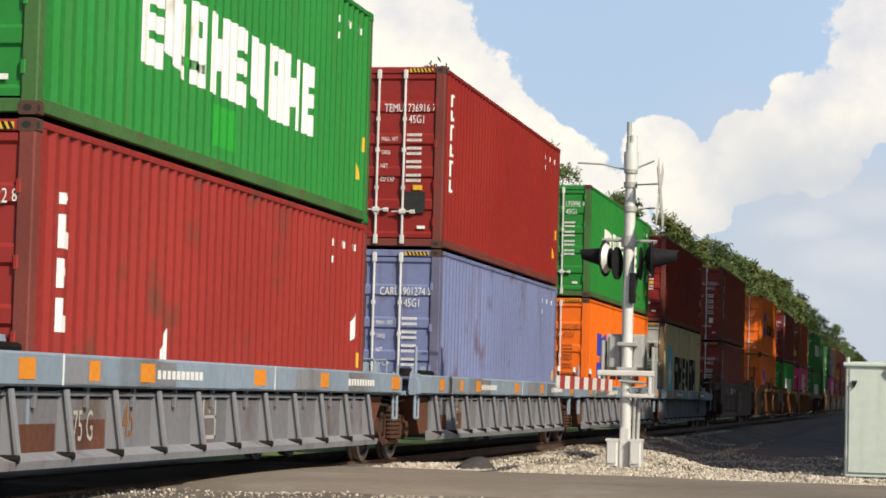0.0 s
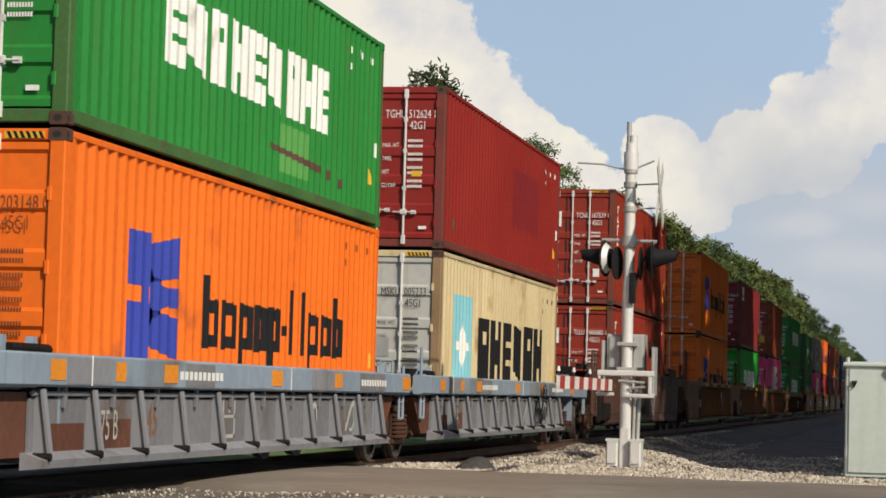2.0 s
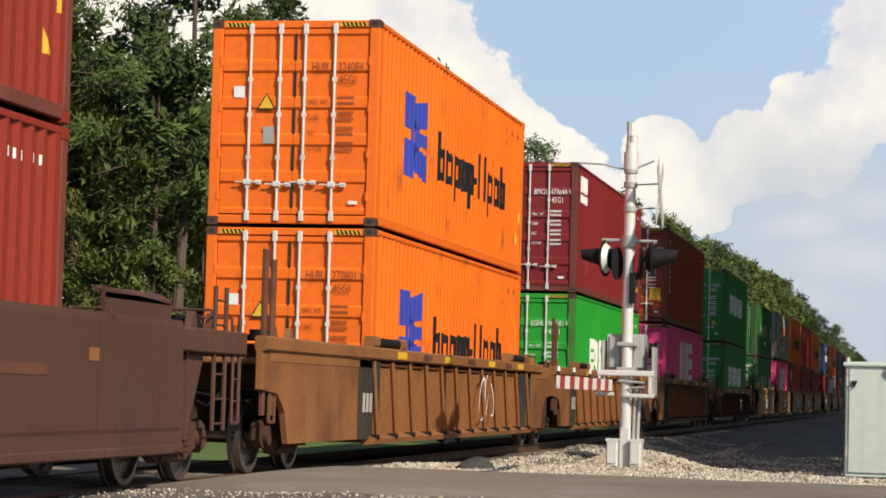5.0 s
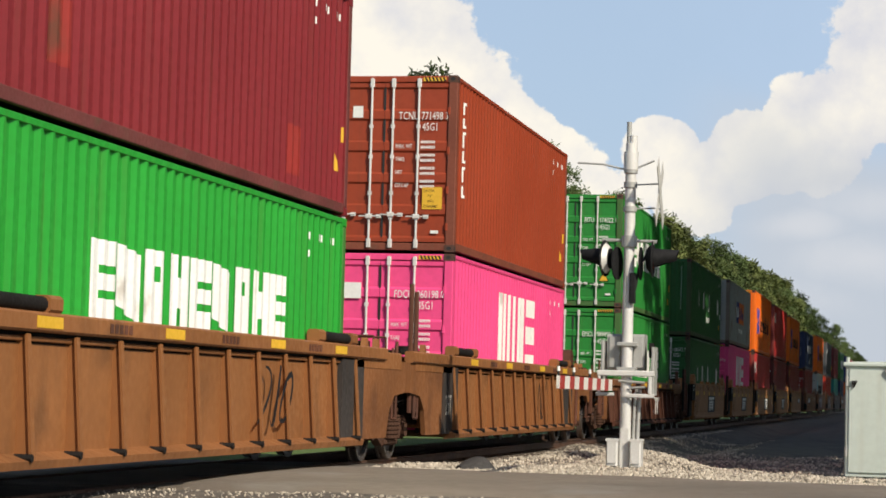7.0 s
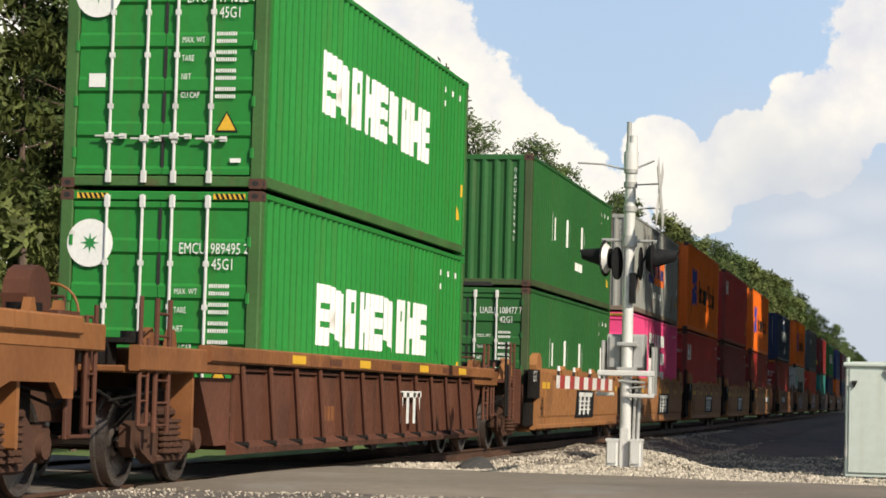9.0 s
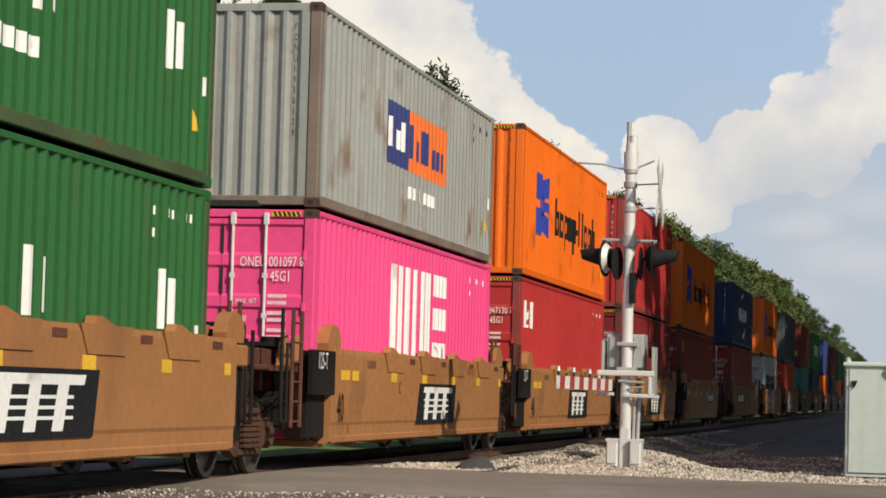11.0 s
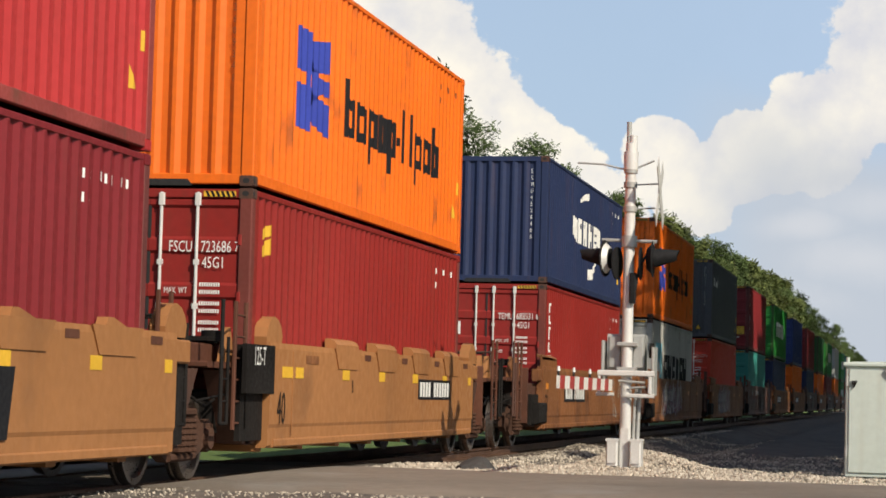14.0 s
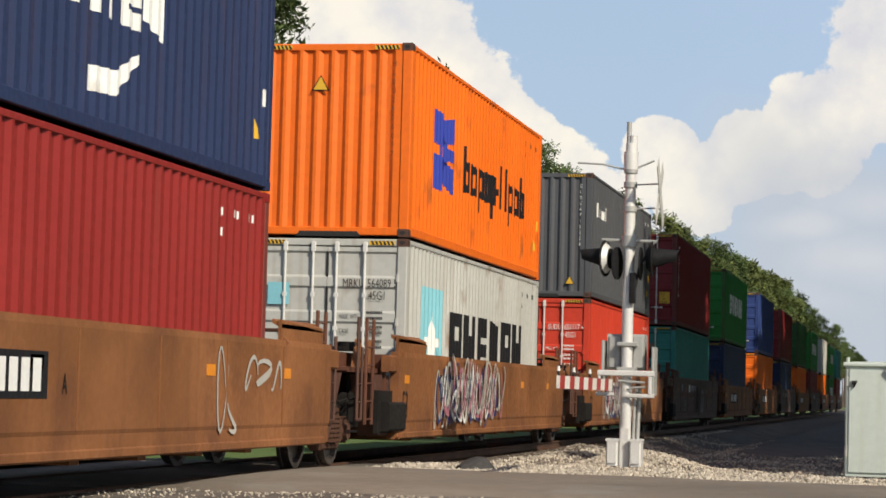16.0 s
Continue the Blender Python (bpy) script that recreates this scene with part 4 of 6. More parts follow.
    part("walkway_grating", Shape().box(CX - 0.6, CX + 0.95, ya, yb, top - 0.02, top + 0.03), GREASE_AND_SHADE, c)
    # hoses and rods below the platform
    s = Shape().path([(-0.25, y + d * 0.3, 0.95), (-0.22, y + d * 0.9, 0.80), (-0.25, y + d * 1.6, 0.92), (-0.3, y + d * 2.4, 0.88)], 0.018, 6)
    s.path([(-0.1, y + d * 0.2, 0.86), (-0.1, y + d * 1.1, 0.92), (-0.15, y + d * 2.0, 0.98)], 0.014, 6)
    part("brake_pipe", s, GREASE_AND_SHADE, c)
    if kind == "rustrib":
        s = Shape()
        n = 20
        for i in range(n):
            a, b = 2 * math.pi * i / n, 2 * math.pi * (i + 1) / n
            s.tube((-0.9 + 0.28 * math.cos(a), y + d * 0.7, top + 0.25 + 0.28 * math.sin(a)), (-0.9 + 0.28 * math.cos(b), y + d * 0.7, top + 0.25 + 0.28 * math.sin(b)), 0.014, n=6)
        for i in range(3):
            a = 2 * math.pi * i / 3
            s.tube((-0.9, y + d * 0.7, top + 0.25), (-0.9 + 0.28 * math.cos(a), y + d * 0.7, top + 0.25 + 0.28 * math.sin(a)), 0.012, n=6)
        part("brake_wheel", s, CAR["tan"], c)


def well_car(kind, ja, jb, coupled_a, coupled_b, index, truck_b=True):
    paint_name, sill_name, top, under, s0, s1, ribbed, lean = KINDS[kind]
    P, S = CAR[paint_name], CAR[sill_name]
    words = {"gray": "blue-grey ribbed steel well car with pale top sill", "tanrib": "tan ribbed steel well car, grimy and worn", "rustrib": "rust-brown ribbed steel well car",
             "dark": "dark brown smooth-sided well car with grey graffiti", "yellow": "ochre smooth-sided well car with amber patches", "rust": "faded brown smooth-sided well car, rust-stained"}[kind]
    c = thing("well_car", words, "rail car", "well cars of the train")
    s0, s1 = max(s0, ja + 1.3), min(s1, jb - 1.2)
    for f in (1, -1):
        def place(ob):
            if f < 0:
                ob.matrix_basis = pose(2 * CX, s0 + s1, 0, 0, 0, 180)
            return ob
        if ribbed:
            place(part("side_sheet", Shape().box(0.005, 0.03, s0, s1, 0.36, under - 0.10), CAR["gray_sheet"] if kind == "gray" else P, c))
            # Black strip paints in the top sill's shade over the sheet's upper gap.
            place(part("liner", Shape().box(0.0035, 0.006, s0, s1, under - 0.14, under + 0.004), GREASE_AND_SHADE, c))
            place(part("top_sill", Shape().box(0.0, 0.15, s0 - (1.2 if f > 0 else 0), s1 + (1.6 if f > 0 else 0), under, top, 0.02), S, c))
            place(part("bottom_sill", Shape().prism([(0.0, 0.27), (0.10 + lean, 0.29), (0.12 + lean, 0.36), (0.03, 0.42), (0.0, 0.42)], 1, s0 - 0.1, s1 + 0.1), P, c))
            place(part("pipe", Shape().tube((0.05, s0, under - 0.06), (0.05, s1, under - 0.06), 0.022, n=8), P, c))
            n = int((s1 - s0) / (1.25 if kind == "gray" else 1.13))
            for i in range(n + 1):
                r = part("rib", shared(("rib", kind), lambda: rib_shape(under, lean)), P, c)
                y = s0 + 0.12 + i * (s1 - s0 - 0.24) / n
                r.matrix_basis = pose(0, y, 0) if f > 0 else pose(2 * CX, y, 0, 0, 0, 180)
                if f > 0:
                    b = part("jacking_stub", shared(("stub",), lambda: Shape().tube((0.0, 0, 0.385), (0.16, 0, 0.385), 0.035, n=8), True), GREASE_AND_SHADE, c)
                    b.matrix_basis = pose(lean - 0.02, y - 0.09, 0)
        else:
            prof = [(-0.01, 0.33), (0.10, 0.33), (0.13, 0.36), (0.13, 0.56), (0.145, 0.60), (0.145, top - 0.07), (0.13, top), (0.02, top), (0.02, 0.50), (-0.01, 0.45)]
            place(part("side_sheet", Shape().prism(prof, 1, s0, s1), P, c))
            place(part("bottom_sill", Shape().box(0.09, 0.152, s0 + 0.2, s1 - 0.2, 0.335, 0.43, 0.015), P, c))
            place(part("top_sill", Shape().box(0.0, 0.12, s0 - 0.5, s1 + 0.5, top - 0.30, top - 0.06, 0.02), S, c))
    if kind == "yellow":
        # Black plates cover the dark stretch at either end of the side.
        part("end_bay", Shape().box(0.0, 0.06, s0 - 0.9, s0, 0.42, top - 0.05), GREASE_AND_SHADE, c, "black plate over the dark car end")
        part("end_bay", Shape().box(0.0, 0.06, s1, s1 + 0.5, 0.42, top - 0.05), GREASE_AND_SHADE, c, "black plate over the dark car end")
    for i in range(7):
        y = 0.6 + i * 1.85
        part("floor_beam", shared(("floor_beam",), lambda: Shape().box(CX - 1.2, CX + 1.2, -0.12, 0.12, 0.28, 0.365, 0.01)), P, c).matrix_basis = pose(0, y, 0)
    # ends, trucks, couplers
    for y, d, coup, has in ((ja, 1, coupled_a, coupled_a), (jb, -1, coupled_b, True)):
        end_gear(c, S if kind != "yellow" else CAR["yellow_tan"], kind, y, d, top, s0 if d > 0 else s1)
        if coup:
            truck_parts(c, y + d * 2.2)
            s = Shape().box(CX - 0.09, CX + 0.09, *sorted((y + d * 0.02, y + d * 0.9)), 0.72, 0.90, 0.02)
            s.box(CX - 0.17, CX + 0.17, *sorted((y + d * 0.02, y + d * 0.26)), 0.66, 0.96, 0.04)
            part("coupler", s, TRUCK, c)
            s = Shape().path([(CX + 0.4, y + d * 0.5, 0.62), (CX + 0.42, y + d * 0.25, 0.40), (CX + 0.40, y + d * 0.01, 0.36)], 0.025)
            part("air_hose", s, GASKET, c)
        elif has and truck_b:
            truck_parts(c, y)
            part("articulation", Shape().tube((CX, y, 0.55), (CX, y, 1.0), 0.33, n=16), TRUCK, c)
    # patches and marks on the near side
    xs = 0.1545 if ribbed else 0.149
    zc = (under + top) / 2 if ribbed else top - 0.36

    def patch(y, z, w, h, m, name="reflective_patch"):
        return part(name, Shape().box(xs - 0.003, xs + 0.002, y, y + w, z, z + h), m, c)
    if kind == "gray":
        for y, w in ((-0.55, 0.36), (1.1, 0.27), (2.5, 0.42), (6.35, 0.48), (9.3, 0.4), (13.3, 0.5)):
            patch(y, zc - 0.085, w, 0.18, REFLEX)
        for y in (3.0, 10.75):
            for i in range(10):
                patch(y + i * 0.15, zc - 0.05, 0.10, 0.085, WHITE, "marking_bar")
        for y in (0.45, 7.2):
            patch(y, zc - 0.13, 0.03, 0.27, WHITE, "marking_bar")
        r = random.Random(index + 70)
        for i in range(5):
            y = -0.2 + i * 2.6 + r.uniform(0, 0.8)
            part("sill_patch", Shape().box(xs - 0.004, xs + 0.0008, y, y + r.uniform(0.7, 1.5), under + 0.03, top - 0.03), CAR[("gray", "gray_sheet", "gray_sill")[i % 3]], c)
        part("end_roller", Shape().tube((-0.10, s0 - 0.2, top + 0.03), (-0.10, s0 + 0.9, top + 0.03), 0.05, n=10), GREASE_AND_SHADE, c, "", True)
        pitch = (s1 - s0 - 0.24) / int((s1 - s0) / 1.25)
        bay = lambda k: s0 + 0.12 + k * pitch
        for k in (0, 1):
            part("rust_stain", Shape().box(0.029, 0.033, bay(k) + 0.06, bay(k + 1) - 0.06, 0.40, 0.66 + 0.03 * k), CAR["rust"], c)
        lettering("575 " + "GCBA"[min(index, 3)], 0.40, pose(0.037, bay(1) + 0.22, 0.50, 0, 0, 90), FADED, c)
        lettering("45", 0.48, pose(0.035, bay(2) + 0.42, 0.52, 0, 0, 90), CAR["tan"], c)
        q = Shape()
        for a, b, lo, hi in ((0.0, 0.46, 0.46, 0.50), (0.0, 0.46, 0.68, 0.71), (0.0, 0.04, 0.46, 0.90), (0.42, 0.46, 0.46, 0.90), (0.22, 0.27, 0.74, 0.88)):
            q.box(0.031, 0.034, bay(4) + 0.4 + a, bay(4) + 0.4 + b, lo, hi)
        part("stencil_frame", q, FADED, c)
        for k in range(int((s1 - s0) / 1.25)):
            part("pipe_bracket", shared(("pipe_bracket",), lambda: Shape().box(0.03, 0.075, -0.03, 0.03, 0.80, 0.99, 0.006)), CAR["gray_sheet"], c).matrix_basis = pose(0, bay(k) + pitch * 0.5, 0)
        if index in (2, 3):
            graffiti(c, 8.0, 0.46, 0.9, 0.4, FADED, index + 30, 0.036)
            graffiti(c, 10.4, 0.46, 0.9, 0.4, FADED, index + 31, 0.036)
        if index == 3:
            for k in range(4):
                graffiti(c, 8.9, 0.44, 0.9, 0.85, GREASE_AND_SHADE, 80 + k, 0.20 + 0.001 * k)
    elif kind in ("tanrib", "rustrib"):
        for y in (1.0, 4.4, 8.2, 11.2):
            patch(y, zc - 0.05, 0.6, 0.10, YELLOW)
        for y in (2.8, 6.3, 9.9):
            for i in range(5):
                patch(y + i * 0.13, zc - 0.045, 0.09, 0.085, CAR["rust"], "marking_bar")
        if kind == "tanrib":
            part("end_panel", Shape().box(0.02, 0.10, s0 - 0.72, s0 + 0.50, 0.36, under - 0.02), CHARCOAL, c, "black end panel")
            part("end_arch", Shape().prism([(s0 - 0.74, 0.36), (ja + 1.35, 0.36), (ja + 1.18, 0.74), (ja + 0.86, 0.95), (ja + 0.15, 1.0), (ja + 0.15, under), (s0 - 0.74, under)], 0, 0.02, 0.09), CAR["brown"], c, "grimy brown arched plate over the truck")
            part("end_sill", Shape().box(0.0, 0.14, ja + 0.15, s0 - 1.21, under, top, 0.02), P, c)
            if not coupled_b:
                part("end_arch", Shape().prism([(s1 + 0.42, 0.36), (jb - 1.35, 0.36), (jb - 1.18, 0.74), (jb - 0.86, 0.95), (jb - 0.15, 1.0), (jb - 0.15, under), (s1 + 0.42, under)], 0, 0.02, 0.09), CAR["brown"], c, "grimy brown arched plate over the truck")
            part("end_panel", Shape().box(0.02, 0.10, s1 - 0.8, s1 + 0.4, 0.36, under - 0.02), CHARCOAL, c, "black end panel")
            for ya in (s0 + 0.25, s1 - 1.9):
                part("guide_roll", Shape().tube((0.06, ya, top + 0.07), (0.06, ya + 1.4, top + 0.07), 0.07, n=12), GREASE_AND_SHADE, c, "black guide roll", True)
                for q in (ya - 0.3, ya + 1.4):
                    part("roll_block", Shape().box(-0.02, 0.15, q, q + 0.3, top - 0.005, top + 0.15, 0.03), P, c)
            for q, hi in ((0.35, 1.0), (0.70, 0.9)):
                part("end_post", Shape().box(0.0, 0.06, ja + q, ja + q + 0.09, 0.7, top + hi, 0.012), CAR["rust"], c, "rusty upright post")
            if coupled_b:
                o = jb - 17.0
                part("end_arch", Shape().prism([(s1 + 0.4, 0.36), (13.5 + o, 0.36), (13.62 + o, 0.68), (13.9 + o, 0.92), (14.3 + o, 1.02), (15.3 + o, 1.02), (15.5 + o, 0.88), (15.75 + o, 0.88), (15.75 + o, under), (s1 + 0.4, under)], 0, 0.02, 0.09), CAR["brown"], c, "grimy brown arched plate over the truck")
                part("end_sill", Shape().box(0.0, 0.15, s1 + 1.62, jb - 1.2, under, top, 0.02), P, c)
                part("end_post", Shape().box(0.09, 0.14, 13.4 + o, 13.55 + o, 0.40, under, 0.01), CAR["rust"], c)
                part("brake_housing", Shape().tube((-0.62, jb - 0.95, top + 0.16), (-0.38, jb - 0.95, top + 0.16), 0.30, n=14).box(-0.60, -0.05, jb - 1.25, jb - 0.75, 0.95, top + 0.05, 0.03), CAR["rust"], c, "rusty brake gear housing")
                for q in (1.15, 0.72):
                    part("step_leg", Shape().box(-0.02, 0.02, jb - q - 0.07, jb - q + 0.07, 0.52, top - 0.1, 0.008), CAR["rust"], c)
                part("step_tread", Shape().box(-0.05, 0.05, jb - 1.2, jb - 0.66, 0.52, 0.555, 0.008), CAR["rust"], c)
            if index == 7:
                lettering("25T", 0.46, pose(0.104, s0 - 0.50, 0.66, 0, 0, 90), FADED, c)
            else:
                for k in range(3):
                    part("marking_bar", Shape().box(0.10, 0.105, s0 - 0.5 + k * 0.2, s0 - 0.37 + k * 0.2, 0.72, 0.98), FADED, c)
            graffiti(c, 6.0 + index * 0.3, 0.5, 1.4, 0.8, [BLACK, GREASE_AND_SHADE, WHITE][index % 3], index, 0.135)
        else:
            q = Shape()
            for y in (7.0, 7.4, 7.85, 8.15):
                q.box(0.135, 0.139, y, y + 0.16, 0.55, 1.0)
            q.box(0.135, 0.139, 7.0, 8.4, 0.93, 1.02)
            part("company_mark", q, WHITE, c)
            for i in range(5):
                part("marking_bar", Shape().box(0.03, 0.034, 2.6 + i * 0.2, 2.72 + i * 0.2, 0.62, 0.80), CAR["brown"], c)
    elif kind == "yellow":
        for y, w in ((0.95, 0.5), (1.55, 0.34), (3.85, 0.36), (5.93, 0.34), (8.1, 0.34), (10.3, 0.30), (12.4, 0.22)):
            patch(y, 1.14, w, 0.13, YELLOW)
        if index < 13:
            part("logo_panel", Shape().prism([(5.55, 0.54), (8.42, 0.54), (8.55, 1.14), (5.78, 1.14)], 0, xs - 0.003, xs + 0.002), BLACK, c)
            q = Shape()
            for y in (6.1, 6.75, 7.4):
                q.prism([(y, 0.60), (y + 0.26, 0.60), (y + 0.40, 1.05), (y + 0.14, 1.05)], 0, xs + 0.002, xs + 0.005)
            q.prism([(6.05, 1.0), (8.15, 1.0), (8.2, 1.09), (6.1, 1.09)], 0, xs + 0.0025, xs + 0.0055)
            for z in (0.70, 0.79, 0.88):
                q.box(xs + 0.0015, xs + 0.0045, 6.1, 7.9, z, z + 0.03)
            part("company_mark", q, WHITE, c)
        else:
            patch(8.5, 0.90, 2.4, 0.30, BLACK, "number_panel")
            q = Shape()
            for i in range(11):
                if i != 4:
                    q.box(xs + 0.002, xs + 0.005, 8.62 + i * 0.20, 8.76 + i * 0.20, 0.94, 1.16)
            part("number_bars", q, WHITE, c)
        part("end_panel", Shape().box(0.10, xs + 0.004, s0 - 1.0, s0 + 0.15, 0.95, top - 0.04), GREASE_AND_SHADE, c, "black end panel")
        lettering("125-T", 0.30, pose(xs + 0.008, s0 - 0.72, 1.27, 0, 0, 90), WHITE, c)
        lettering("40", 0.55, pose(xs + 0.004, s0 + 0.30, 0.60, 0, 0, 90), GREASE_AND_SHADE, c)
        lettering("CDEBA"[index - 9 - 1] if index > 9 else "B", 0.24, pose(xs + 0.004, 4.35, 0.98, 0, 0, 90), GREASE_AND_SHADE, c)
        for i in range(4):
            y = 3.4 + i * 2.3
            s = Shape().prism([(y, top + 0.01), (y + 1.4, top + 0.01), (y + 1.2, top - 0.26), (y + 0.2, top - 0.26)], 0, xs - 0.004, xs + 0.012)
            if index == 13:
                s.prism([(0.0, top - 0.02), (0.15, top - 0.02), (0.155, top + 0.05), (0.12, top + 0.10), (0.06, top + 0.125), (0.0, top + 0.12)], 1, y + 0.05, y + 1.25)
            else:
                s.prism([(y + 0.45, top - 0.005), (y + 1.1, top - 0.005), (y + 0.95, top + 0.03), (y + 0.66, top + 0.09), (y + 0.52, top + 0.09)], 0, 0.01, 0.12)
            part("container_guide", s, P, c)
            part("vent_slot", Shape().box(xs - 0.002, xs + 0.002, y + 1.65, y + 2.0, top - 0.13, top - 0.05), CAR["rust"], c)
        for y in (s0 - 0.1, s1 - 0.3):
            s = Shape().prism([(y, top - 0.04), (y + 0.62, top - 0.04), (y + 0.66, top + 0.08), (y + 0.60, top + 0.18), (y + 0.48, top + 0.26), (y + 0.32, top + 0.30), (y + 0.16, top + 0.27), (y + 0.04, top + 0.17), (y - 0.02, top + 0.06)], 0, -0.04, 0.12)
            part("corner_guide", s, P, c, "rounded ochre corner guide")
        part("weld_seam", Shape().box(xs - 0.003, xs + 0.006, s0 + 0.95, s0 + 0.98, 0.46, top - 0.08), P, c)
        r = random.Random(index)
        for i in range(3):
            y = 2.3 + i * 3.4 + r.uniform(-0.6, 0.6)
            part("faded_stencil", Shape().box(xs - 0.003, xs + 0.003, y, y + r.uniform(0.35, 0.7), top - 0.22, top - 0.12), CAR["brown"], c)
    else:
        for y in (-0.6, 2.0, 4.6, 9.5, 12.5):
            patch(y, top - 0.45, 0.30, 0.12, CAR["tan"] if kind == "dark" else REFLEX)
        if kind == "dark":
            part("number_bars", Shape().box(xs, xs + 0.003, 3.1, 3.55, 1.22, 1.46), WHITE, c)
            for i in range(8):
                patch(3.85 + i * 0.22, 1.27, 0.13, 0.17, CAR["gray"], "number_bars")
            patch(0.8, 1.25, 0.3, 0.22, CAR["gray"], "number_bars")
            for k in range(3):
                graffiti(c, 5.5 + 0.1 * k, 0.48, 1.3, 0.95, GREASE_AND_SHADE, 3 + k, xs + 0.002)
                graffiti(c, 7.2 + 0.1 * k, 0.5, 1.2, 0.85, CAR["gray"], 9 + k, xs + 0.002)
            lettering("53", 0.50, pose(xs + 0.004, 1.7, 0.62, 0, 0, 90), CAR["gray"], c)
            part("sill_stripe", Shape().box(xs - 0.003, xs + 0.003, 0.3, 11.5, 1.08, 1.18), CAR["rust"], c)
            # Black plate stands for the shaded opening below the end platform.
            part("end_bay", Shape().box(0.0, 0.06, s0 - 0.9, s0, 0.42, 1.02), GREASE_AND_SHADE, c, "black plate over the dark car end")
            part("brake_box", Shape().box(0.02, 0.19, s0 - 0.45, s0 + 0.30, 0.45, 0.86, 0.03), GREASE_AND_SHADE, c, "black brake equipment box")
        else:
            patch(1.9, 0.88, 3.1, 0.40, BLACK, "number_panel")
            q = Shape()
            for i in range(11):
                if i != 4:
                    q.box(xs + 0.002, xs + 0.005, 2.06 + i * 0.26, 2.24 + i * 0.26, 0.94, 1.22)
            part("number_bars", q, WHITE, c)
            if index == 14:
                graffiti(c, 10.9, 0.98, 1.5, 0.40, FADED, 65, xs + 0.003)
                graffiti(c, 9.9, 0.45, 0.7, 0.95, FADED, 62, xs + 0.003)
            elif index in (15, 16):
                for k, m in enumerate((FADED, NAVY_MARK, WHITE, PINK_MARK, FADED)):
                    graffiti(c, 1.5 + 0.2 * k, 0.42 + 0.05 * k, 5.2, 0.98, m, 50 + k + index, xs + 0.003 + 0.007 * k)
            lettering("53", 0.58, pose(xs + 0.004, -0.75, 0.62, 0, 0, 90), GREASE_AND_SHADE, c)
            lettering("A", 0.26, pose(xs + 0.004, 5.35, 0.92, 0, 0, 90), GREASE_AND_SHADE, c)
            # Shade of the open car end, drawn as a black plate.
            part("end_bay", Shape().box(0.0, 0.06, s0 - 0.9, s0, 0.42, 1.02), GREASE_AND_SHADE, c, "black plate over the dark car end")
            part("brake_box", Shape().box(0.02, 0.19, s0 - 0.7, s0 + 0.35, 0.45, 0.86, 0.03), GREASE_AND_SHADE, c, "black brake equipment box")
        for i in range(1, 7):
            y = s0 + (s1 - s0) * i / 7
            part("weld_seam", shared(("weld_seam", kind), lambda: Shape().box(xs - 0.003, xs + 0.006, -0.02, 0.02, 0.60, top - 0.08)), P, c).matrix_basis = pose(0, y, 0)
        for y in (s0 + 0.15, s1 - 2.2):
            s = Shape().prism([(y, top - 0.03), (y + 1.9, top - 0.03), (y + 1.95, top + 0.15), (y - 0.02, top + 0.24)], 0, 0.06, 0.10)
            s.prism([(-0.02, top + 0.20), (0.10, top + 0.14), (0.10, top + 0.19), (-0.02, top + 0.25)], 1, y, y + 1.9)
            s.prism([(0.10, top - 0.20), (0.165, top - 0.02), (0.10, top + 0.05)], 1, y + 0.06, y + 0.12)
            part("corner_guide", s, P, c)
    return c


def build_cars():
    order = ["gray"] * 4 + ["dark"] + ["tanrib"] * 3 + ["rustrib"] + ["yellow"] * 5 + ["rust"] * 3 + ["dark", "rust", "rust", "dark", "rust", "dark", "rust", "rust", "rust"]
    coupled = {3, 4, 7, 8, 13, 16, 19, 22}
    ys = [s[0] for s in STACKS]
    joints = [ys[0] - 2.4] + [(ys[i] + CL + ys[i + 1]) / 2 for i in range(len(ys) - 1)] + [ys[-1] + CL + 3.2]
    for i, kind in enumerate(order):
        c = well_car(kind, joints[i] - ys[i], joints[i + 1] - ys[i], i - 1 in coupled, i in coupled or i == len(ys) - 1, i)
        MOVERS.append((c, 0.0, ys[i], 0.0))


# ---- the ground ----
def soft(a, b, v):
    k = max(0.0, min(1.0, (v - a) / (b - a)))
    return k * k * (3 - 2 * k)


ROAD0, ROAD1 = 22.3, 30.0


def ground_z(x, y):
    side = abs(x - CX)
    bed = -0.20 * (1 - soft(1.7, 3.6, side)) - 0.62 * soft(1.7, 3.6, side)
    near = soft(36, 31.5, y) if y > 26 else soft(18.8, 20.6, y)
    if x > CX:
        bed = bed + (0.0 - 0.03 - bed) * near * (1 - soft(9, 16, x))
        if y > 31:
            bed += 0.30 * soft(1.2, 3.0, x) * (1 - soft(5.5, 9.0, x)) * soft(31, 38, y)
            bed += 0.48 * math.exp(-((x - 2.9) / 1.5) ** 2 - ((y - 36.6) / 2.6) ** 2)
            bed += 0.13 * noise.noise(Vector((x * 0.8, y * 0.35, 9))) * soft(36, 40, y)
    else:
        bed = bed + (-0.03 - bed) * near * (1 - soft(3, 9, side))
    if y < 12:
        bed -= 0.15
    return bed + 0.035 * noise.noise(Vector((x * 0.9, y * 0.9, 0))) + 0.05 * noise.noise(Vector((x * 0.2, y * 0.2, 3)))


GRAVEL = mat("dark dirt and cinder ground", (0.125, 0.105, 0.085), 0.9, 0, 0.35, 6, (0.07, 0.06, 0.05), 0.25, 0, 0.9, 30)
STONE = mat("limestone ballast stone", (0.44, 0.385, 0.31), 0.85, 0, 0.2, 8, (0.25, 0.21, 0.17), 0.15, 0, 0.3, 40, island=0.35)
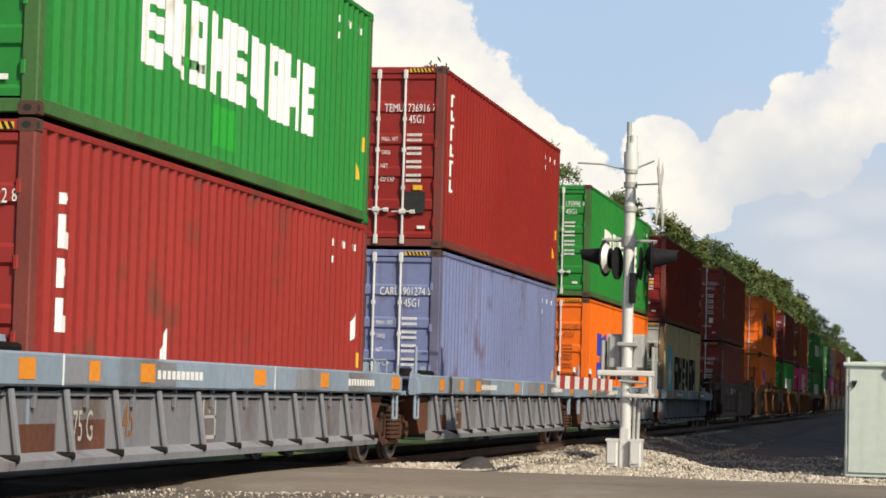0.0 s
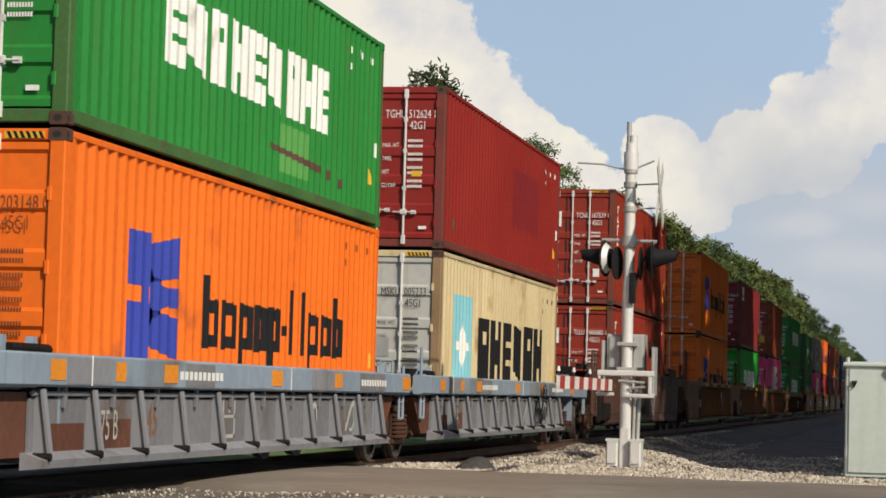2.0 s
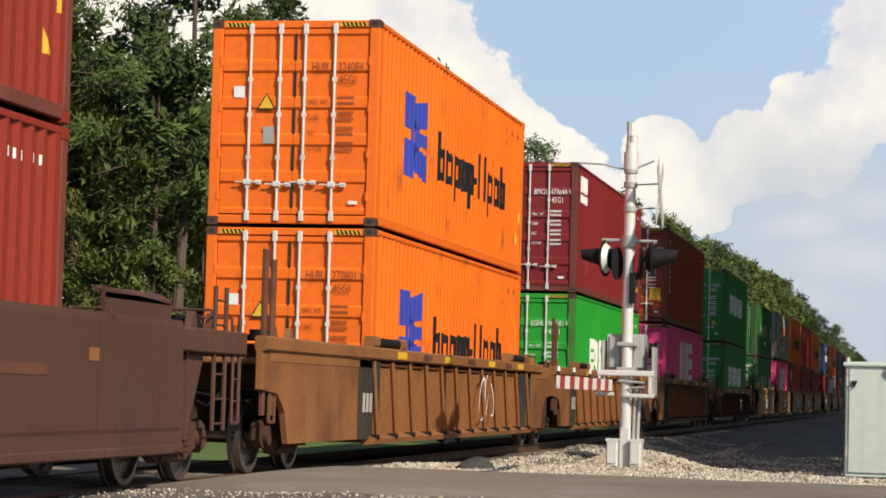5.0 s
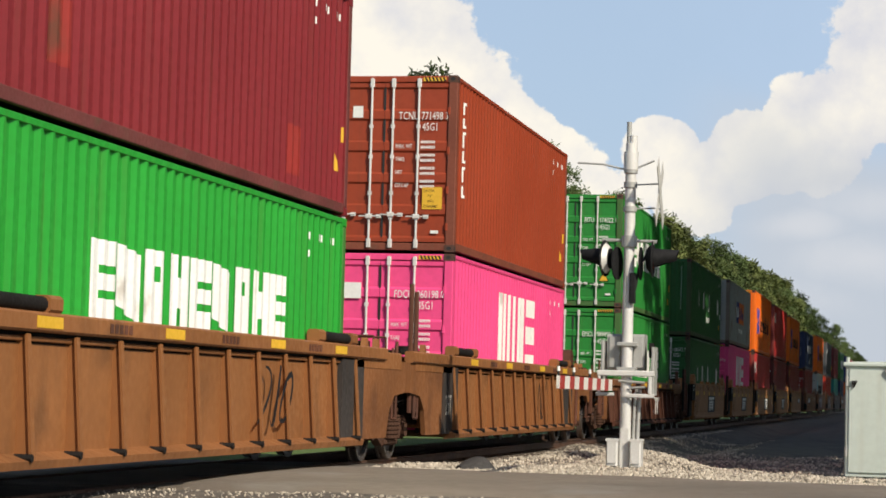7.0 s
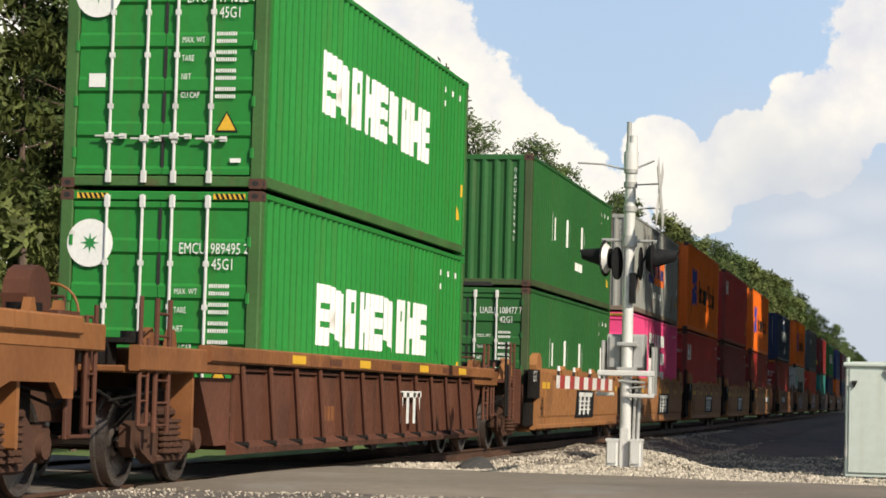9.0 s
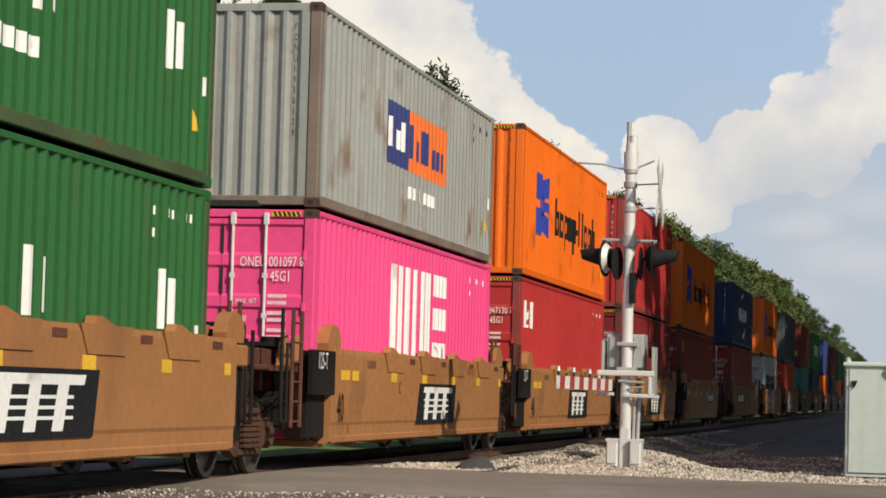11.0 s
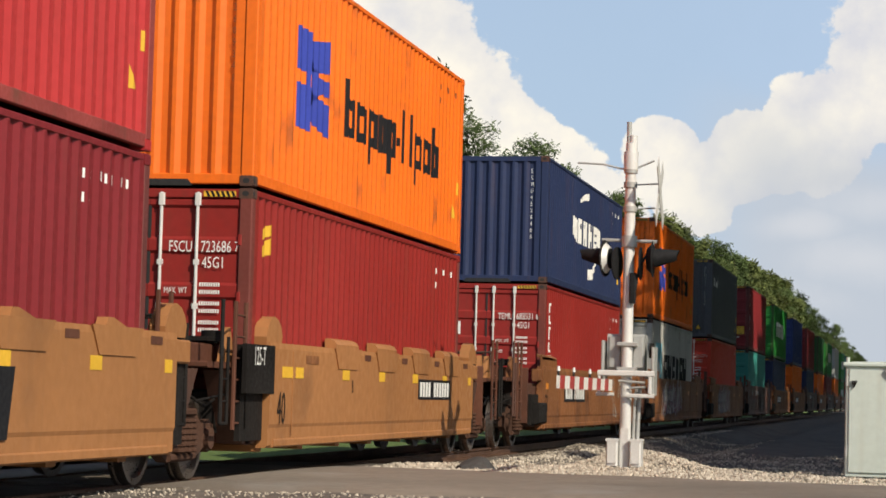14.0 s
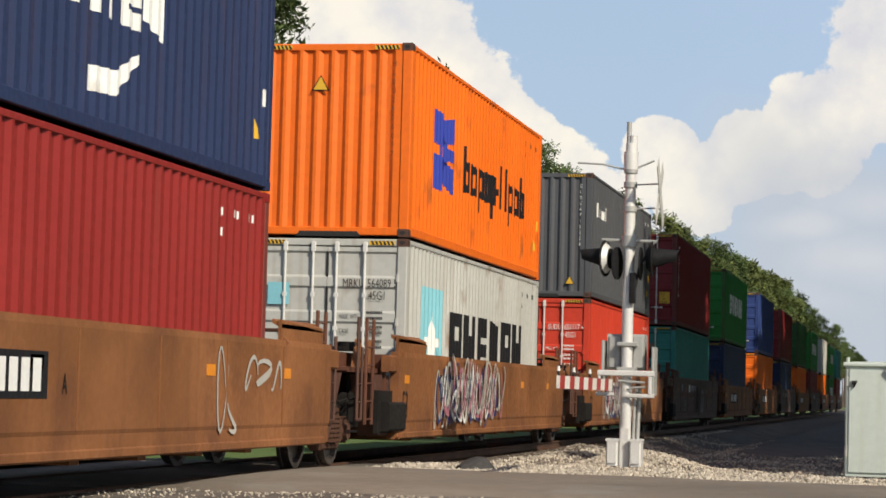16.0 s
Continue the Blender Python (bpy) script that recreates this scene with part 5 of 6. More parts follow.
ASPHALT = mat("old grey asphalt", (0.20, 0.165, 0.128), 0.88, 0, 0.28, 1.0, (0.24, 0.22, 0.19), 0.22, 0, 0.5, 80)
TIE = mat("weathered timber tie", (0.075, 0.055, 0.042), 0.9, 0, 0.35, 4, (0.03, 0.025, 0.02), 0.2, 0, 0.4, 30, rand=0.3)


def ground_material():
    """Gravel along the line, grass beyond it, by the place on the sheet."""
    ma = GRAVEL
    nt = ma.node_tree
    N, L = nt.nodes.new, nt.links.new
    p = nt.nodes["Principled BSDF"]
    old = p.inputs["Base Color"].links[0].from_socket
    tc, sep, nz = N("ShaderNodeTexCoord"), N("ShaderNodeSeparateXYZ"), N("ShaderNodeTexNoise")
    nz.inputs["Scale"].default_value, nz.inputs["Detail"].default_value = 0.9, 6
    L(tc.outputs["Object"], sep.inputs[0])
    L(tc.outputs["Object"], nz.inputs["Vector"])
    ab, ad, wob = N("ShaderNodeMath"), N("ShaderNodeMath"), N("ShaderNodeMath")
    ad.inputs[1].default_value, ab.operation = 1.219, "ABSOLUTE"
    L(sep.outputs[0], ad.inputs[0])
    L(ad.outputs[0], ab.inputs[0])
    wob.operation, wob.inputs[1].default_value = "MULTIPLY_ADD", 3.0
    L(nz.outputs[0], wob.inputs[0])
    L(ab.outputs[0], wob.inputs[2])
    mr = N("ShaderNodeMapRange")
    L(wob.outputs[0], mr.inputs[0])
    mr.inputs[1].default_value, mr.inputs[2].default_value = 8.5, 10.2
    left = N("ShaderNodeMapRange")
    L(sep.outputs[0], left.inputs[0])
    left.inputs[1].default_value, left.inputs[2].default_value = -4.2, -5.0
    mx = N("ShaderNodeMath")
    mx.operation = "MAXIMUM"
    L(mr.outputs[0], mx.inputs[0])
    L(left.outputs[0], mx.inputs[1])
    fine = N("ShaderNodeTexNoise")
    fine.inputs["Scale"].default_value, fine.inputs["Detail"].default_value = 14.0, 6
    L(tc.outputs["Object"], fine.inputs["Vector"])
    g = N("ShaderNodeMix")
    g.data_type = "RGBA"
    g.inputs[6].default_value, g.inputs[7].default_value = (0.045, 0.085, 0.018, 1), (0.13, 0.19, 0.045, 1)
    L(fine.outputs[0], g.inputs[0])
    m = N("ShaderNodeMix")
    m.data_type = "RGBA"
    L(mx.outputs[0], m.inputs[0])
    L(old, m.inputs[6])
    L(g.outputs[2], m.inputs[7])
    L(m.outputs[2], p.inputs["Base Color"])


def grid_axis(spans):
    out = []
    for a, b, step in spans:
        n = max(1, round((b - a) / step))
        out += [a + (b - a) * i / n for i in range(n)]
    return out + [spans[-1][1]]


def build_ground():
    ground_material()
    xs = grid_axis([(-2500, -200, 400), (-200, -20, 20), (-20, -6, 1.0), (-6, 9, 0.30), (9, 20, 1.2), (20, 200, 20), (200, 2500, 400)])
    ys = grid_axis([(-2500, -60, 400), (-60, 10, 7), (10, 60, 0.5), (60, 120, 3), (120, 600, 20), (600, 4500, 400)])
    s = Shape()
    nx = len(xs)
    s.add([(x, y, ground_z(x, y)) for y in ys for x in xs], [(j * nx + i, j * nx + i + 1, (j + 1) * nx + i + 1, (j + 1) * nx + i) for j in range(len(ys) - 1) for i in range(nx - 1)])
    tagged(part("ground", s, GRAVEL, None, smooth=True), "pale gravel ground with rough grass beyond the track", "ground", kind="structure")
    # the road over the crossing, a worn sheet with ragged edges
    xs = grid_axis([(-60, -6, 2.0), (-6, 12, 0.3), (12, 60, 2.0)])
    s = Shape()
    rows = 14
    v = []
    for j in range(rows + 1):
        for x in xs:
            e0, e1 = ROAD0 + 0.25 * noise.noise(Vector((x * 0.8, 0, 7))), ROAD1 + 0.22 * noise.noise(Vector((x * 0.9, 5, 7))) - 0.10 * x
            y = e0 + (e1 - e0) * j / rows
            crown = 0.035 * (1 - (2 * j / rows - 1) ** 2)
            drop = -0.10 if j in (0, rows) else 0.0
            v.append((x, y, 0.012 + crown + drop + 0.008 * noise.noise(Vector((x, y, 1)))))
    n = len(xs)
    s.add(v, [(j * n + i, j * n + i + 1, (j + 1) * n + i + 1, (j + 1) * n + i) for j in range(rows) for i in range(n - 1) if not (-3.1 < (xs[i] + xs[i + 1]) / 2 < 0.1)])
    tagged(part("road", s, ASPHALT, None, smooth=True), "worn grey asphalt road over the level crossing", "road", kind="structure")
    # panels between and beside the rails where the road crosses
    pave = thing("crossing_panels", "dark worn asphalt panels between the crossing rails", "crossing", "", "structure")
    for a, b in ((CX - 0.64, CX + 0.64), (CX + 0.84, 0.14), (CX - 1.9, CX - 0.84)):
        part("panel", Shape().box(a, b, ROAD0 + 0.1, ROAD1 - 0.25, -0.30, -0.012, 0.02), ASPHALT, pave)
    # rails
    prof = [(-0.075, -0.17), (0.075, -0.17), (0.075, -0.155), (0.012, -0.135), (0.012, -0.045), (0.036, -0.03), (0.036, -0.004), (0.028, 0.0), (-0.028, 0.0), (-0.036, -0.004), (-0.036, -0.03), (-0.012, -0.045), (-0.012, -0.135), (-0.075, -0.155)]
    for f in (-1, 1):
        s = Shape().prism([(CX + f * 0.755 + a, b) for a, b in prof], 1, -80, 1200)
        tagged(part("rail", s, RAIL, None), "rusty steel rail with polished head", "rail", "rails of the track", "structure")
    tie_mesh = Shape().box(CX - 1.3, CX + 1.3, -0.115, 0.115, -0.33, -0.165, 0.012).mesh("tie")
    bed = thing("track_ties", "weathered timber ties bedded in ballast", "tie", "", "structure")
    for i in range(150):
        ob = part("tie", tie_mesh, TIE, bed)
        ob.matrix_basis = pose(random.uniform(-0.03, 0.03), 12 + i * 0.52, 0, 0, 0, random.uniform(-1, 1))
    # loose stones
    r = random.Random(5)
    s = Shape()
    for i in range(34000):
        if i < 16000:
            x, y = r.uniform(0.2, 8.0), 28.9 + 26 * r.random() ** 1.8
        elif i >= 22000:
            x, y = r.gauss(3.4, 1.9), r.uniform(29.5, 39.5)
            if not 0.4 < x < 8.0:
                continue
        elif i < 17600:
            x, y = r.uniform(-0.6, 8.0), r.uniform(20.0, 22.8)
        else:
            x, y = r.uniform(-0.3, 3.0), r.uniform(43, 75)
        if ROAD0 + 0.2 < y < ROAD1 - 0.1 * x - 0.15 and r.random() < 0.97:
            continue
        q = r.uniform(0.015, 0.040) * (0.55 if 16000 <= i < 17600 else 1.0)
        z = ground_z(x, y) + q * 0.3
        rot = Euler((r.uniform(0, 6), r.uniform(0, 6), r.uniform(0, 6))).to_matrix()
        ve = [rot @ Vector((a * q * r.uniform(0.7, 1.2), b * q * r.uniform(0.7, 1.2), c * q * r.uniform(0.5, 0.9))) + Vector((x, y, z)) for a, b, c in ((1, 0, 0), (-1, 0, 0), (0, 1, 0), (0, -1, 0), (0, 0, 1), (0, 0, -1))]
        s.add(ve, [(0, 2, 4), (2, 1, 4), (1, 3, 4), (3, 0, 4), (2, 0, 5), (1, 2, 5), (3, 1, 5), (0, 3, 5)])
    me = bpy.data.meshes.new("ballast_stones")
    me.from_pydata(s.v, [], s.f)
    me.materials.append(STONE)
    tagged(new("ballast_stones", me), "loose pale limestone ballast stones", "gravel", kind="stuff")
    s = Shape()
    r = random.Random(9)
    for i in range(9000):
        x, y = r.uniform(CX - 1.6, CX + 1.75), r.uniform(29.5, 90)
        q = r.uniform(0.02, 0.045)
        z = -0.19
        ve = [(x + a * q, y + b * q, z + c * q) for a, b, c in ((1, .2, 0), (-1, 0, .1), (0, 1, 0), (.1, -1, 0), (0, 0, .8), (0, 0, -1))]
        s.add(ve, [(0, 2, 4), (2, 1, 4), (1, 3, 4), (3, 0, 4)])
    me = bpy.data.meshes.new("track_ballast")
    me.from_pydata(s.v, [], s.f)
    me.materials.append(STONE)
    tagged(new("track_ballast", me), "ballast stones between the rails", "gravel", kind="stuff")


# ---- the crossing signal and the relay case ----
def crossing_signal():
    X, Y, Z = 3.29, 33.14, -0.05
    c = thing("crossing_signal", "level crossing signal mast with lamps and lowered gate", "crossing signal")
    c.matrix_basis = pose(X, Y, Z)
    P = lambda n, s, m, par=None, lab="", sm=True: part(n, s, m, par or c, lab, sm)
    P("mast", Shape().tube((0, 0, 0.1), (0, 0, 4.75), 0.082, 0.078, 20), ALU, lab="aluminium mast tube")
    P("mast_top", Shape().tube((-0.035, 0, 4.7), (-0.035, 0, 5.06), 0.035, n=12), GALV)
    P("bell_collar", Shape().tube((0, 0, 4.36), (0, 0, 4.62), 0.105, n=18).tube((0.03, 0, 4.62), (0.03, 0, 4.86), 0.06, n=12), ALU, lab="bell housing")
    P("side_arm", Shape().path([(-0.78, 0, 4.46), (-0.4, 0, 4.44), (-0.15, 0, 4.38), (0.02, 0, 4.36), (0.34, -0.03, 4.49)], 0.014), GALV, lab="thin bent arm")
    P("arm_collar", Shape().tube((0, 0, 4.31), (0, 0, 4.37), 0.10, n=16), GALV)
    # base boxes
    s = Shape().box(-0.075, 0.075, -0.09, 0.09, 0.0, 0.62, 0.02)
    P("base_socket", s, ALU, sm=False)
    for x0, x1 in ((-0.25, -0.085), (0.085, 0.25)):
        P("base_casting", Shape().box(x0, x1, -0.18, 0.16, 0.08, 0.46, 0.025).box(x0 + 0.02, x1 - 0.02, -0.2, -0.17, 0.12, 0.42).box(x0 - 0.01, x1 + 0.01, -0.19, 0.17, 0.43, 0.47, 0.01), ALU, sm=False)
        for yy in (-0.12, 0.12):
            P("anchor_bolt", Shape().tube(((x0 + x1) / 2, yy, -0.04), ((x0 + x1) / 2, yy, 0.1), 0.022, n=8), GALV)
    P("foundation", Shape().box(-0.32, 0.32, -0.3, 0.3, -0.18, 0.0, 0.03), GRAVEL_CONCRETE, sm=False)
    P("conduit", Shape().path([(0.12, -0.02, 0.46), (0.13, -0.02, 1.0), (0.16, -0.02, 1.22)], 0.022).path([(0.17, 0.05, 0.46), (0.19, 0.05, 1.2)], 0.03), GALV)
    # lamps: back to back, hoods pointing along the road
    P("cross_arm", Shape().tube((-0.40, 0, 3.34), (0.40, 0, 3.32), 0.024, n=10).tube((0, 0, 3.24), (0, 0, 3.40), 0.115, n=16), GALV)
    for f in (-1, 1):
        hz = 3.07
        la = P("lamp", Shape().tube((f * 0.26, -0.0, hz), (f * 0.36, 0, hz), 0.15, 0.17, 20), LAMP_BLACK, lab="black signal lamp with hood")
        P("backboard", Shape().tube((f * 0.34, 0, hz), (f * 0.352, 0, hz), 0.265, n=28), LAMP_BLACK, la)
        P("lens", Shape().tube((f * 0.352, 0, hz), (f * 0.365, 0, hz), 0.15, n=20), LENS, la)
        h = Shape()
        n = 18
        vin, vout = [], []
        for j, (r, d0, d1) in enumerate([(0.155, 0.0, 0.0)]):
            for i in range(n + 1):
                a = math.pi * (-0.30 + 1.6 * i / n)
                ln = 0.33 + 0.04 * max(0, math.sin(a))
                cy, cz = r * math.cos(a), r * math.sin(a)
                vin += [(f * 0.35, cy, hz + cz), (f * (0.36 + ln), cy * 0.52, hz + cz * 0.52 + 0.05)]
        h.add(vin, [(2 * i, 2 * i + 1, 2 * i + 3, 2 * i + 2) for i in range(n)])
        h.add([(x, y * 0.96, hz + (z - hz) * 0.96) for x, y, z in vin], [(2 * i + 2, 2 * i + 3, 2 * i + 1, 2 * i) for i in range(n)])
        P("hood", h, LAMP_BLACK, la)
        P("hanger", Shape().path([(f * 0.38, 0, 3.33), (f * 0.30, 0, 3.22)], 0.022), GALV, la)
        P("lamp_rear", Shape().tube((f * 0.27, 0, hz), (f * 0.335, 0, hz), 0.16, 0.22, 24), ALU if f < 0 else LAMP_BLACK, la)
        P("rear_board", Shape().tube((f * 0.16, 0.02, hz - 0.07), (f * 0.18, 0.02, hz - 0.07), 0.24, n=24), LAMP_BLACK, la)
        if f < 0:
            la.matrix_basis = Matrix.Translation((-0.3, 0, 0)) @ Matrix.Rotation(radians(-12), 4, "Z") @ Matrix.Translation((0.3, 0, 0))
    P("lamp_cable", Shape().path([(0.36, 0, 3.3), (0.16, -0.06, 2.95), (0.10, -0.06, 2.6), (0.09, -0.05, 2.45)], 0.02), GASKET)
    # Black block draws the right lamp's cast shadow on the mast.
    P("junction_box", Shape().box(0.03, 0.12, -0.14, -0.05, 2.42, 2.86, 0.015), LAMP_BLACK, sm=False)
    # crossbuck seen almost on edge
    for k, f in enumerate((1, -1)):
        s = Shape().box(-0.006, 0.006, -0.60, 0.60, -0.115, 0.115)
        b = P("crossbuck_blade", s, ALU, lab="white crossbuck blade", sm=False)
        b.matrix_basis = pose(0.42 + 0.016 * k, 0, 4.02, f * 45, 0, 0)
    for z in (4.14, 3.79):
        P("standoff", Shape().tube((0, 0, z), (0.42, 0, z + 0.02), 0.012, n=8).tube((0, 0, z - 0.04), (0, 0, z + 0.04), 0.1, n=14), GALV)
    # gate mechanism
    P("mechanism_case", Shape().box(-0.30, 0.24, 0.09, 0.48, 1.46, 1.98, 0.03).box(-0.27, -0.10, 0.06, 0.10, 1.5, 1.93, 0.01).box(0.08, 0.22, 0.05, 0.10, 1.5, 1.93, 0.01), GALV, sm=False)
    for z in (1.80, 1.44):
        P("clamp", Shape().box(-0.13, 0.15, -0.10, 0.12, z, z + 0.06, 0.01), GALV, sm=False)
    P("counterweight", Shape().tube((0.30, 0.25, 1.75), (0.36, 0.25, 1.75), 0.11, n=18), GREASE_AND_SHADE)
    P("side_plate", Shape().box(-0.37, -0.33, -0.05, 0.42, 1.32, 1.88, 0.01), GALV, sm=False)
    P("side_plate", Shape().box(0.36, 0.40, -0.05, 0.42, 1.10, 1.80, 0.01), GALV, sm=False)
    P("frame_bar", Shape().box(-0.40, 0.42, -0.16, -0.10, 1.37, 1.45, 0.012), ALU, sm=False)
    P("frame_bar", Shape().box(0.02, 0.42, -0.16, -0.10, 1.06, 1.12, 0.012), ALU, sm=False)
    P("frame_bar", Shape().box(-0.42, -0.16, -0.16, -0.10, 1.08, 1.13, 0.012), ALU, sm=False)
    P("frame_bar", Shape().box(0.33, 0.38, -0.165, -0.095, 1.12, 1.37, 0.012), ALU, sm=False)
    P("frame_bar", Shape().box(-0.40, -0.36, -0.155, -0.105, 1.13, 1.37, 0.01), ALU, sm=False)
    P("linkage", Shape().path([(-0.1, -0.1, 1.3), (0.28, -0.1, 1.28)], 0.02).path([(0.05, -0.1, 1.2), (0.30, -0.1, 1.22)], 0.016), GALV)
    # gate arm towards the road, red and white
    arm = P("gate_arm", Shape().box(-0.215, -0.19, -5.25, -0.1, 1.225, 1.385), WHITE_ARM, lab="red and white striped gate arm", sm=False)
    arm.matrix_basis = pose(0, 0, -0.07)
    for i in range(6):
        y = -0.55 - i * 0.84
        P("stripe", Shape().prism([(y, 1.223), (y - 0.39, 1.223), (y - 0.36, 1.387), (y + 0.03, 1.387)], 0, -0.217, -0.186), RED_STRIPE, arm, sm=False)
    for y in (-5.2, -3.9, -2.4):
        g = P("gate_lamp", Shape().tube((-0.2, y, 1.38), (-0.2, y, 1.44), 0.016, n=12), GASKET, arm)
        P("lamp_cap", Shape().tube((-0.2, y, 1.44), (-0.2, y, 1.50), 0.024, 0.016, n=12), ALU, g)
    return c


GRAVEL_CONCRETE = mat("stained concrete", (0.36, 0.34, 0.30), 0.9, 0, 0.2, 3, (0.2, 0.18, 0.15), 0.2, 0, 0.4, 30)
WHITE_ARM = mat("scuffed white reflective arm", (0.70, 0.67, 0.62), 0.5, 0, 0.12, 3, (0.4, 0.35, 0.3), 0.1, 0.2)


def relay_case():
    c = thing("relay_case", "pale grey-green metal signal relay case on legs", "relay case")
    c.matrix_basis = pose(6.40, 33.4, -0.12)
    part("cabinet", Shape().box(0, 1.0, 0, 0.75, 0.10, 1.72, 0.02), CASE, c)
    part("door", Shape().box(0.05, 0.95, -0.025, 0.0, 0.16, 1.62, 0.008), CASE, c)
    part("cap", Shape().box(-0.03, 1.03, -0.05, 0.78, 1.66, 1.72, 0.015).prism([(-0.02, 1.71), (1.02, 1.71), (0.7, 1.745), (0.1, 1.73)], 1, 0.0, 0.72), CASE, c)
    part("lifting_eye", Shape().tube((0.03, 0.03, 1.70), (0.03, 0.03, 1.79), 0.025, n=10), CASE, c)
    for z in (1.45, 0.45):
        part("hinge", Shape().tube((0.02, -0.045, z - 0.07), (0.02, -0.045, z + 0.07), 0.022, n=10), GALV, c)
    part("latch", Shape().box(0.09, 0.14, -0.06, -0.02, 1.40, 1.46).tube((0.11, -0.05, 1.36), (0.16, -0.05, 1.46), 0.014, n=6), GREASE_AND_SHADE, c)
    part("conduit", Shape().path([(0.66, -0.05, 1.85), (0.60, -0.06, 1.66), (0.56, -0.06, 1.60), (0.62, -0.06, 1.53), (0.9, -0.06, 1.55)], 0.02), GALV, c)
    for x in (0.10, 0.42, 0.9):
        part("leg", Shape().box(x, x + 0.06, 0.1, 0.16, -0.12, 0.10), GALV, c)
    part("footing", Shape().box(0.02, 1.0, 0.02, 0.7, -0.16, -0.03, 0.02), GRAVEL_CONCRETE, c)
    return c


def asphalt_lump():
    s = Shape()
    n, m = 14, 4
    v = []
    for j in range(m + 1):
        for i in range(n):
            a, k = 2 * math.pi * i / n, j / m
            w = 1 + 0.35 * noise.noise(Vector((math.cos(a) * 1.4, math.sin(a) * 1.4, k * 2)))
            v.append((0.34 * (1 - k) * w * math.cos(a), 0.30 * (1 - k) * w * math.sin(a), 0.24 * (1 - (1 - k) ** 2) - 0.02))
    s.add(v, [(j * n + i, j * n + (i + 1) % n, (j + 1) * n + (i + 1) % n, (j + 1) * n + i) for j in range(m) for i in range(n)])
    ob = part("asphalt_lump", s, mat("broken black asphalt", (0.045, 0.042, 0.04), 0.9, 0, 0.3, 6, None, 0, 0, 0.6, 30), None)
    ob.matrix_basis = pose(1.55, 31.0, -0.06)
    tagged(ob, "small dark lump of broken asphalt by the road", "rubble")


# ---- trees ----
LEAF = mat("pine needles", (0.066, 0.098, 0.026), 0.75, 0, 0.35, 0.8, (0.03, 0.045, 0.012), 0.2, island=0.45, spec=0.25)
LEAF_B = mat("broad leaves", (0.098, 0.118, 0.030), 0.7, 0, 0.35, 0.8, (0.03, 0.05, 0.012), 0.2, island=0.45, spec=0.25)
BARK = mat("pine bark", (0.11, 0.075, 0.055), 0.9, 0, 0.35, 3, (0.05, 0.035, 0.028), 0.2, 0, 0.6, 20)


def tree_meshes(seed, height, pine, leaf=1.0):
    """A tapered trunk with limbs, and a crown of small leaf sprays in uneven clumps."""
    r = random.Random(seed)
    wood, crown = Shape(), Shape()
    lean = Vector((r.uniform(-0.4, 0.4), r.uniform(-0.4, 0.4), 0))
    at = lambda k: lean * k * k + Vector((0.12 * math.sin(5 * k + seed), 0.12 * math.cos(4 * k), height * k))
    rad = height * 0.014
    for i in range(8):
        wood.tube(at(i / 8), at((i + 1) / 8), rad * (1 - i / 9), rad * (1 - (i + 1) / 9), 8, False)
    base = 0.45 if pine else 0.14
    clumps = []
    n = 34 if pine else 40
    puff = 0.84 if pine else 1.0
    for i in range(n):
        k = base + (0.98 - base) * (i + r.random()) / n
        a = r.uniform(0, 6.283)
        span = height * (0.17 if pine else 0.24) * math.sin(min(1.0, (1.04 - k) / (1 - base) * 1.3 + 0.12) * 1.5) * r.uniform(0.45, 1.05)
        p = at(k)
        q = p + Vector((math.cos(a) * span, math.sin(a) * span, span * r.uniform(-0.05, 0.45)))
        wood.tube(p, q, rad * 0.28 * (1.1 - k), rad * 0.08, 5, False)
        clumps += [(q, puff * height * r.uniform(0.032, 0.058)), (p.lerp(q, 0.62) + Vector((r.uniform(-.3, .3), r.uniform(-.3, .3), 0.2)), puff * height * r.uniform(0.028, 0.05))]
    clumps.append((at(1.0), height * 0.035))
    for q, s in clumps:
        for j in range(100):
            d = Vector((r.gauss(0, 1), r.gauss(0, 1), r.gauss(0, 0.7)))
            d = d.normalized() * s * r.uniform(0.35, 1.15)
            p = q + d
            u = Vector((r.gauss(0, 1), r.gauss(0, 1), r.gauss(0, 1))).normalized()
            w = u.orthogonal().normalized()
            l, b = s * leaf * r.uniform(0.16, 0.36), s * leaf * r.uniform(0.05, 0.11)
            crown.add([p - u * l, p + w * b, p + u * l, p - w * b], [(0, 1, 2, 3)])
    a = bpy.data.meshes.new("trunk")
    a.from_pydata(wood.v, [], wood.f)
    b = bpy.data.meshes.new("crown")
    b.from_pydata(crown.v, [], crown.f)
    return a, b


def tree(meshes, x, y, z, turn, size, pine):
    t = thing("pine_tree" if pine else "broadleaf_tree", "tall green pine with a ragged crown" if pine else "dense green broadleaf tree beside the line", "tree", "trees along the track")
    part("trunk", meshes[0], BARK, t)
    part("crown", meshes[1], LEAF if pine else LEAF_B, t)
    t.matrix_basis = Matrix.LocRotScale((x, y, z), Euler((0, 0, turn)), (size, size, size))
    return t


